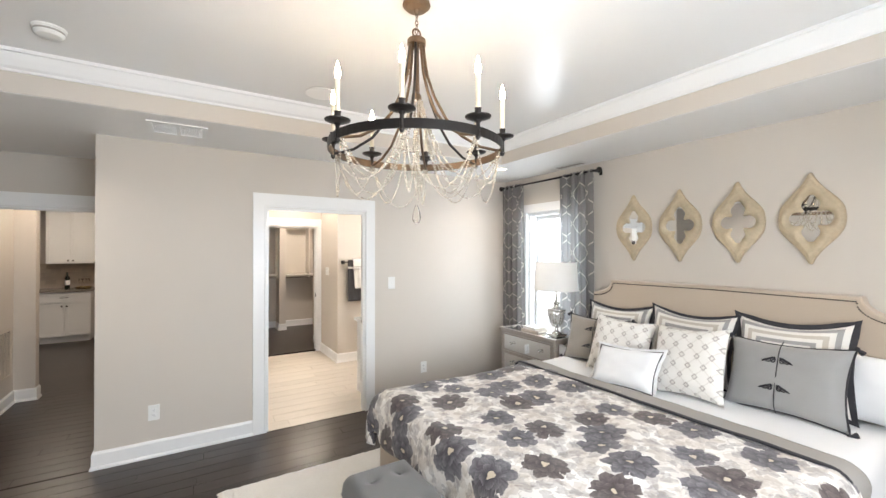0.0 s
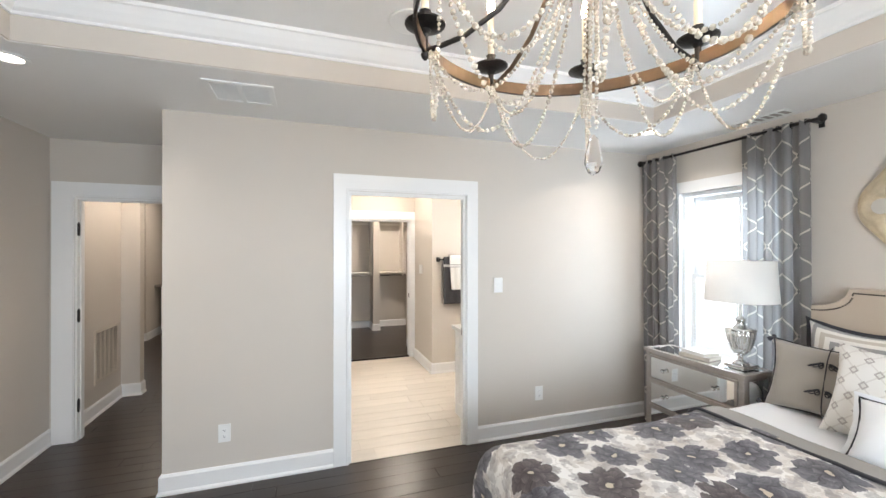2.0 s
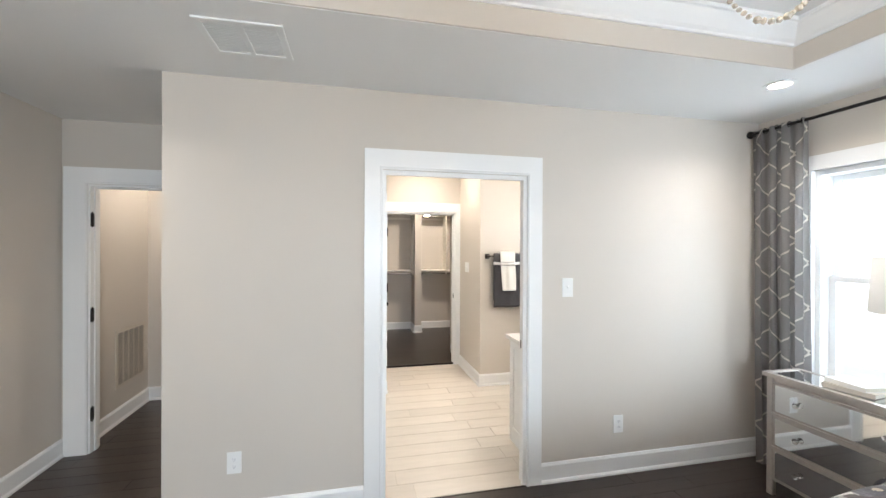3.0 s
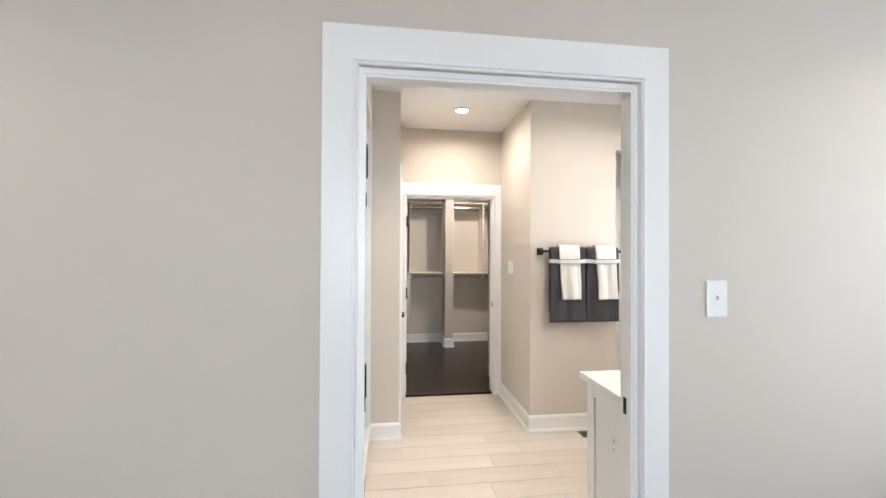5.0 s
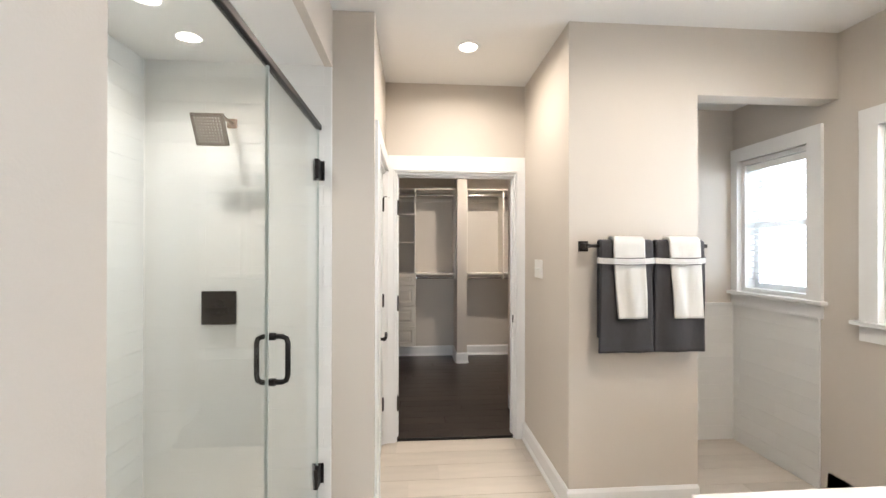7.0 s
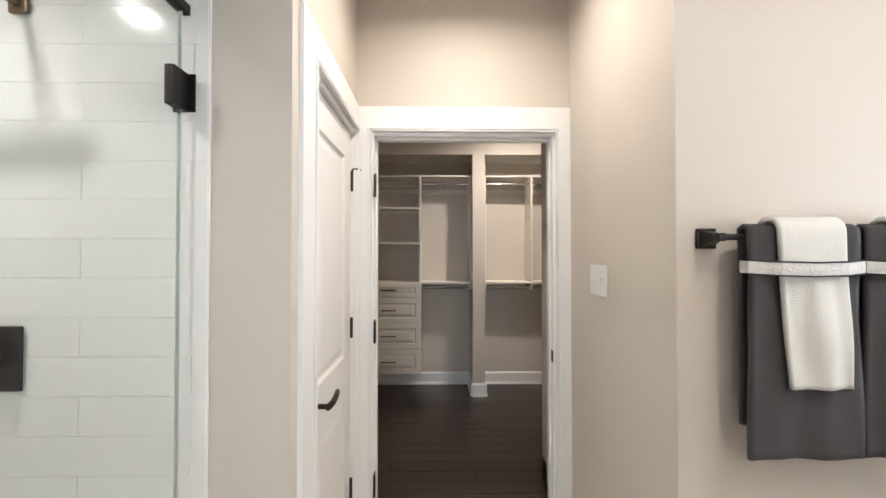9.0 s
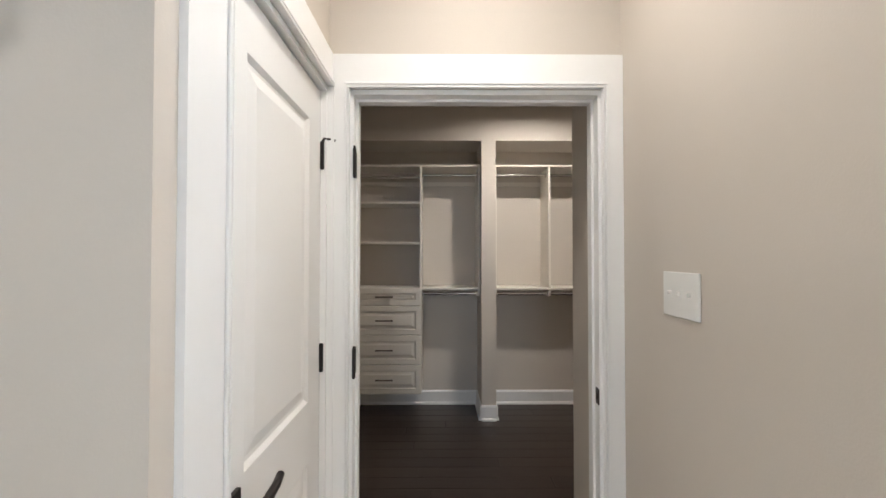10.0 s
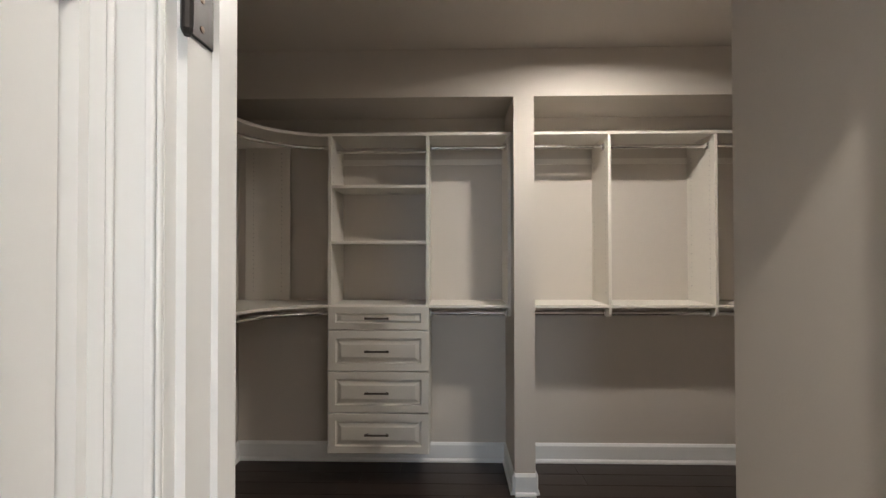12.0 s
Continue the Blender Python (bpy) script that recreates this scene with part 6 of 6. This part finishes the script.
corner_shelf(ZT, "cream corner shelf with a swept front edge")
corner_shelf(ZS, "cream corner shelf with a swept front edge")
cu = thing("corner_hanging_rods", "curved chrome rods under the corner shelves", "closet rod")
for z in (2.175, 1.075):
    pts = [(0.27, 8.25, z), (0.27, YF - 0.40, z)] + [(0.27 + 0.475 * (1 - math.cos(i / 10 * math.pi / 2)), YF - 0.40 + 0.45 * math.sin(i / 10 * math.pi / 2), z) for i in range(1, 11)]
    part("hanging_rod", tube(pts, 0.0135, 12), CHROME, cu, "curved chrome hanging rod", smooth=True)
cp = thing("closet_corner_unit", "cream upright corner panel with rows of peg holes", "closet unit")
pb = part("panel", rbox(0.06, 0.385, 10.12, 10.139, ZS + B, ZT, 0.0015, 1), MEL, cp)
hb_ = bmesh.new()
for k in range(32):
    for x in (0.12, 0.325):
        box(hb_, x - 0.003, x + 0.003, 10.1193, 10.1199, 1.20 + k * 0.032, 1.206 + k * 0.032)
tagged(part("peg_holes", hb_, BAND, pb), kind="stuff")

# ---- hall and bar beyond the entry ----
gr = thing("return_grille", "large louvred return-air grille low on the wall", "grille")
GR = mat("beige_grille_enamel", (0.58, 0.52, 0.44), 0.45, grain=0.03)
gx, gy0, gy1, gz0, gz1 = -1.28, 6.50, 7.02, 0.27, 0.80
part("frame", boxes((gx, gx + 0.010, gy0, gy1, gz0, gz0 + 0.03), (gx, gx + 0.010, gy0, gy1, gz1 - 0.03, gz1), (gx, gx + 0.010, gy0, gy0 + 0.03, gz0 + 0.03, gz1 - 0.03), (gx, gx + 0.010, gy1 - 0.03, gy1, gz0 + 0.03, gz1 - 0.03)), GR, gr)
part("backing", boxes((gx + 0.001, gx + 0.002, gy0 + 0.03, gy1 - 0.03, gz0 + 0.03, gz1 - 0.03)), NAVY, gr)
for i in range(4):
    y = gy0 + 0.03 + (i + 1) * (gy1 - gy0 - 0.06) / 5
    part("mullion", boxes((gx + 0.002, gx + 0.009, y - 0.004, y + 0.004, gz0 + 0.03, gz1 - 0.03)), GR, gr)
n = int((gz1 - gz0 - 0.06) / 0.0145)
for i in range(n):
    part("louvre", boxes((-0.006, 0.006, gy0 + 0.03, gy1 - 0.03, -0.0008, 0.0008)), GR, gr, at=pose(gx + 0.006, 0, gz0 + 0.036 + i * 0.0145, 0, 30, 0))

CAB = mat("white_bar_cabinet_paint", (0.78, 0.78, 0.77), 0.35, grain=0.02, wear=0.03)


def shaker(parent, x0, x1, y, z0, z1, knob=None, pull=None):
    f = 0.05
    f = min(f, (z1 - z0) * 0.3)
    d = part("cabinet_door" if not pull else "drawer", boxes((x0, x1, y - 0.012, y, z0, z1), (x0, x0 + f, y - 0.02, y - 0.012, z0, z1), (x1 - f, x1, y - 0.02, y - 0.012, z0, z1), (x0 + f, x1 - f, y - 0.02, y - 0.012, z0, z0 + f), (x0 + f, x1 - f, y - 0.02, y - 0.012, z1 - f, z1)), CAB, parent)
    if knob:
        part("knob", lathe([(0.006, 0), (0.006, 0.012), (0.015, 0.02), (0.012, 0.028), (0.002, 0.030)], 12), BRONZE, d, at=pose(knob[0], y - 0.02, knob[1], 90, 0, 0))
    if pull:
        part("pull", tube([(pull[0] - 0.06, y - 0.045, pull[1]), (pull[0] + 0.06, y - 0.045, pull[1])], 0.006, 8), BRONZE, d)
    return d


KX0, KX1 = -1.95, -1.22
lo_ = thing("base_cabinet", "white shaker bar base cabinet with drawer", "cabinet")
part("body", boxes((KX0, KX1, 10.70, 11.28, 0.07, 0.89), (KX0 + 0.02, KX1 - 0.02, 10.76, 11.28, FL, 0.07)), CAB, lo_)
xm = (KX0 + KX1) / 2
shaker(lo_, KX0 + 0.01, xm - 0.003, 10.70, 0.09, 0.68, (xm - 0.035, 0.63))
shaker(lo_, xm + 0.003, KX1 - 0.01, 10.70, 0.09, 0.68, (xm + 0.035, 0.63))
shaker(lo_, KX0 + 0.01, KX1 - 0.01, 10.70, 0.70, 0.87, pull=(xm, 0.785))
GRAN = mat("brown_granite", (0.22, 0.19, 0.165), 0.2, grain=0.7, scale=120, bump=0.01, wear=0.3)
solo("bar_worktop", rbox(-2.05, KX1 + 0.03, 10.66, 11.28, 0.89, 0.925, 0.005), GRAN, "brown speckled granite bar worktop", "worktop")
up_ = thing("wall_cabinet", "white shaker bar wall cabinet with two doors", "cabinet")
part("body", boxes((KX0 + 0.05, KX1 + 0.02, 10.95, 11.28, 1.40, 2.46)), CAB, up_)
shaker(up_, KX0 + 0.055, xm + 0.032, 10.95, 1.41, 2.44, (xm + 0.0, 1.46))
shaker(up_, xm + 0.038, KX1 + 0.015, 10.95, 1.41, 2.44, (xm + 0.07, 1.46))
part("crown", boxes((KX0 + 0.03, KX1 + 0.04, 10.90, 11.28, 2.46, 2.53)), CAB, up_)
bs = thing("backsplash", "taupe stone tile backsplash behind the bar", "backsplash", kind="structure")
part("grout", boxes((-2.05, -1.18, 11.272, 11.28, 0.925, 1.40)), BAND, bs)
STONE = mat("taupe_stone_tile", (0.42, 0.36, 0.30), 0.35, grain=0.3, scale=30, wear=0.2, random_amount=0.25)
tiles(bs, 'y', 11.272, -2.05, -1.18, 0.928, 1.398, 0.15, 0.075, -1, 60, material=STONE)
wb = thing("wine_bottle", "dark green wine bottle with a pale label", "bottle", (-1.62, 11.05, 0.925))
part("glass", lathe([(0.036, 0), (0.038, 0.01), (0.038, 0.19), (0.03, 0.22), (0.015, 0.245), (0.014, 0.30), (0.016, 0.305), (0.012, 0.31)], 24), mat("dark_green_glass", (0.012, 0.016, 0.010), 0.08), wb, smooth=True)
part("label", lathe([(0.0385, 0.07), (0.0385, 0.16)], 24, False), TRIM, wb, "plain pale paper label")
ty = thing("serving_tray", "round gilt tray on the bar worktop", "tray", (-1.38, 11.0, 0.925))
part("dish", lathe([(0.002, 0.012), (0.10, 0.012), (0.125, 0.03), (0.13, 0.032), (0.105, 0.006), (0.09, 0.001), (0.002, 0.001)], 32), mat("gilt_metal", (0.75, 0.58, 0.28), 0.25, 0.9), ty)
for i in range(3):
    gls = thing("wine_glass", "clear stemmed wine glass on the tray", "glass", (-1.42 + 0.05 * i, 11.0 + 0.05 * (i % 2), 0.938), group="wine glasses on the tray")
    part("bowl", lathe([(0.004, 0.08), (0.02, 0.09), (0.032, 0.12), (0.03, 0.17), (0.029, 0.17), (0.031, 0.12), (0.018, 0.092), (0.001, 0.082)], 18, False), CRYSTAL, gls, smooth=True)
    part("stem", lathe([(0.028, 0), (0.028, 0.003), (0.004, 0.008), (0.0035, 0.08)], 16), CRYSTAL, gls)
fc = thing("far_curtain", "grey curtain beside the far window", "curtain")
cloth_grid("panel", 40, 10, lambda u, v: (-4.25 + 0.4 * u, 12.9 + 0.03 * math.sin(u * 30), 2.55 - v * 2.58), lambda u, v: (u * 0.7, v * 2.5), CURTAIN, fc)
cloth_grid("panel", 40, 10, lambda u, v: (-2.80 + 0.4 * u, 12.9 + 0.03 * math.sin(u * 30), 2.55 - v * 2.58), lambda u, v: (u * 0.7, v * 2.5), CURTAIN, fc)

# ---- floor pieces ----


def planks(floor_name, label, x0, x1, y0, y1, width, length, gap, material, joint, zt=FL, near=None, piece="plank", thick=0.012, seed=3):
    """Boards laid along x in broken rows; those inside near are parts, the rest one mesh."""
    rnd = random.Random(seed)
    fl = thing(floor_name, label, "floor", kind="structure")
    part("bed", boxes((x0, x1, y0, y1, zt - 0.014, zt - 0.003)), joint, fl)
    rest = bmesh.new()
    cache = {}
    made = 0
    rows = int(math.ceil((y1 - y0) / width))
    for r in range(rows):
        a, b = y0 + r * width, min(y0 + (r + 1) * width, y1)
        x = x0 - rnd.random() * length
        while x < x1:
            ln = length * (0.75 + 0.5 * rnd.random()) if piece == "plank" else length
            p, q = max(x, x0), min(x + ln, x1)
            x += ln
            if q - p < 0.02 or b - a < 0.02:
                continue
            inside = near and near[0] < (p + q) / 2 < near[1] and near[2] < (a + b) / 2 < near[3]
            w, l = round(b - a - gap, 3), round(q - p - gap, 2)
            if inside and made < 300:
                key = (w, l)
                if key not in cache:
                    bm = bmesh.new()
                    vs = box(bm, -l / 2, l / 2, -w / 2, w / 2, -thick, 0)
                    for v in vs:
                        if v.co.z == 0:
                            v.co.x -= math.copysign(0.0012, v.co.x)
                            v.co.y -= math.copysign(0.0012, v.co.y)
                    bmesh.ops.recalc_face_normals(bm, faces=bm.faces)
                    cache[key] = mesh(piece, bm, material)
                ob = new(piece, cache[key])
                ob.parent = fl
                ob.location = ((p + q) / 2, (a + b) / 2, zt)
                made += 1
            else:
                box(rest, p, q - gap, a, b - gap, zt - thick, zt)
    if rest.verts:
        bmesh.ops.recalc_face_normals(rest, faces=rest.faces)
        tagged(part("far_boards", rest, material, fl), kind="stuff")
    else:
        rest.free()
    return fl


planks("floor_bedroom", "dark espresso hardwood floor in narrow boards", -1.48, 3.9, 0.0, 4.845, 0.127, 1.3, 0.0012, WOOD, GAP, near=(-1.4, 2.4, 1.6, 4.9), seed=3)
planks("floor_hall", "dark espresso hardwood hall floor", -6.0, -0.11, 4.845, 13.0, 0.127, 1.3, 0.0012, WOOD, GAP, near=(-2.0, 0, 4.8, 9.0), seed=4)
planks("floor_bath", "pale wood-look porcelain tile floor", -0.03, 3.9, 4.845, 7.70, 0.178, 0.9, 0.002, TILE, GROUT, near=(0.9, 3.9, 4.8, 7.7), piece="tile", seed=5)
planks("floor_closet", "dark espresso hardwood closet floor", 0, 3.96, 7.70, 10.15, 0.127, 1.3, 0.0012, WOOD, GAP, zt=CF, near=(0, 4, 7.6, 10.2), seed=6)
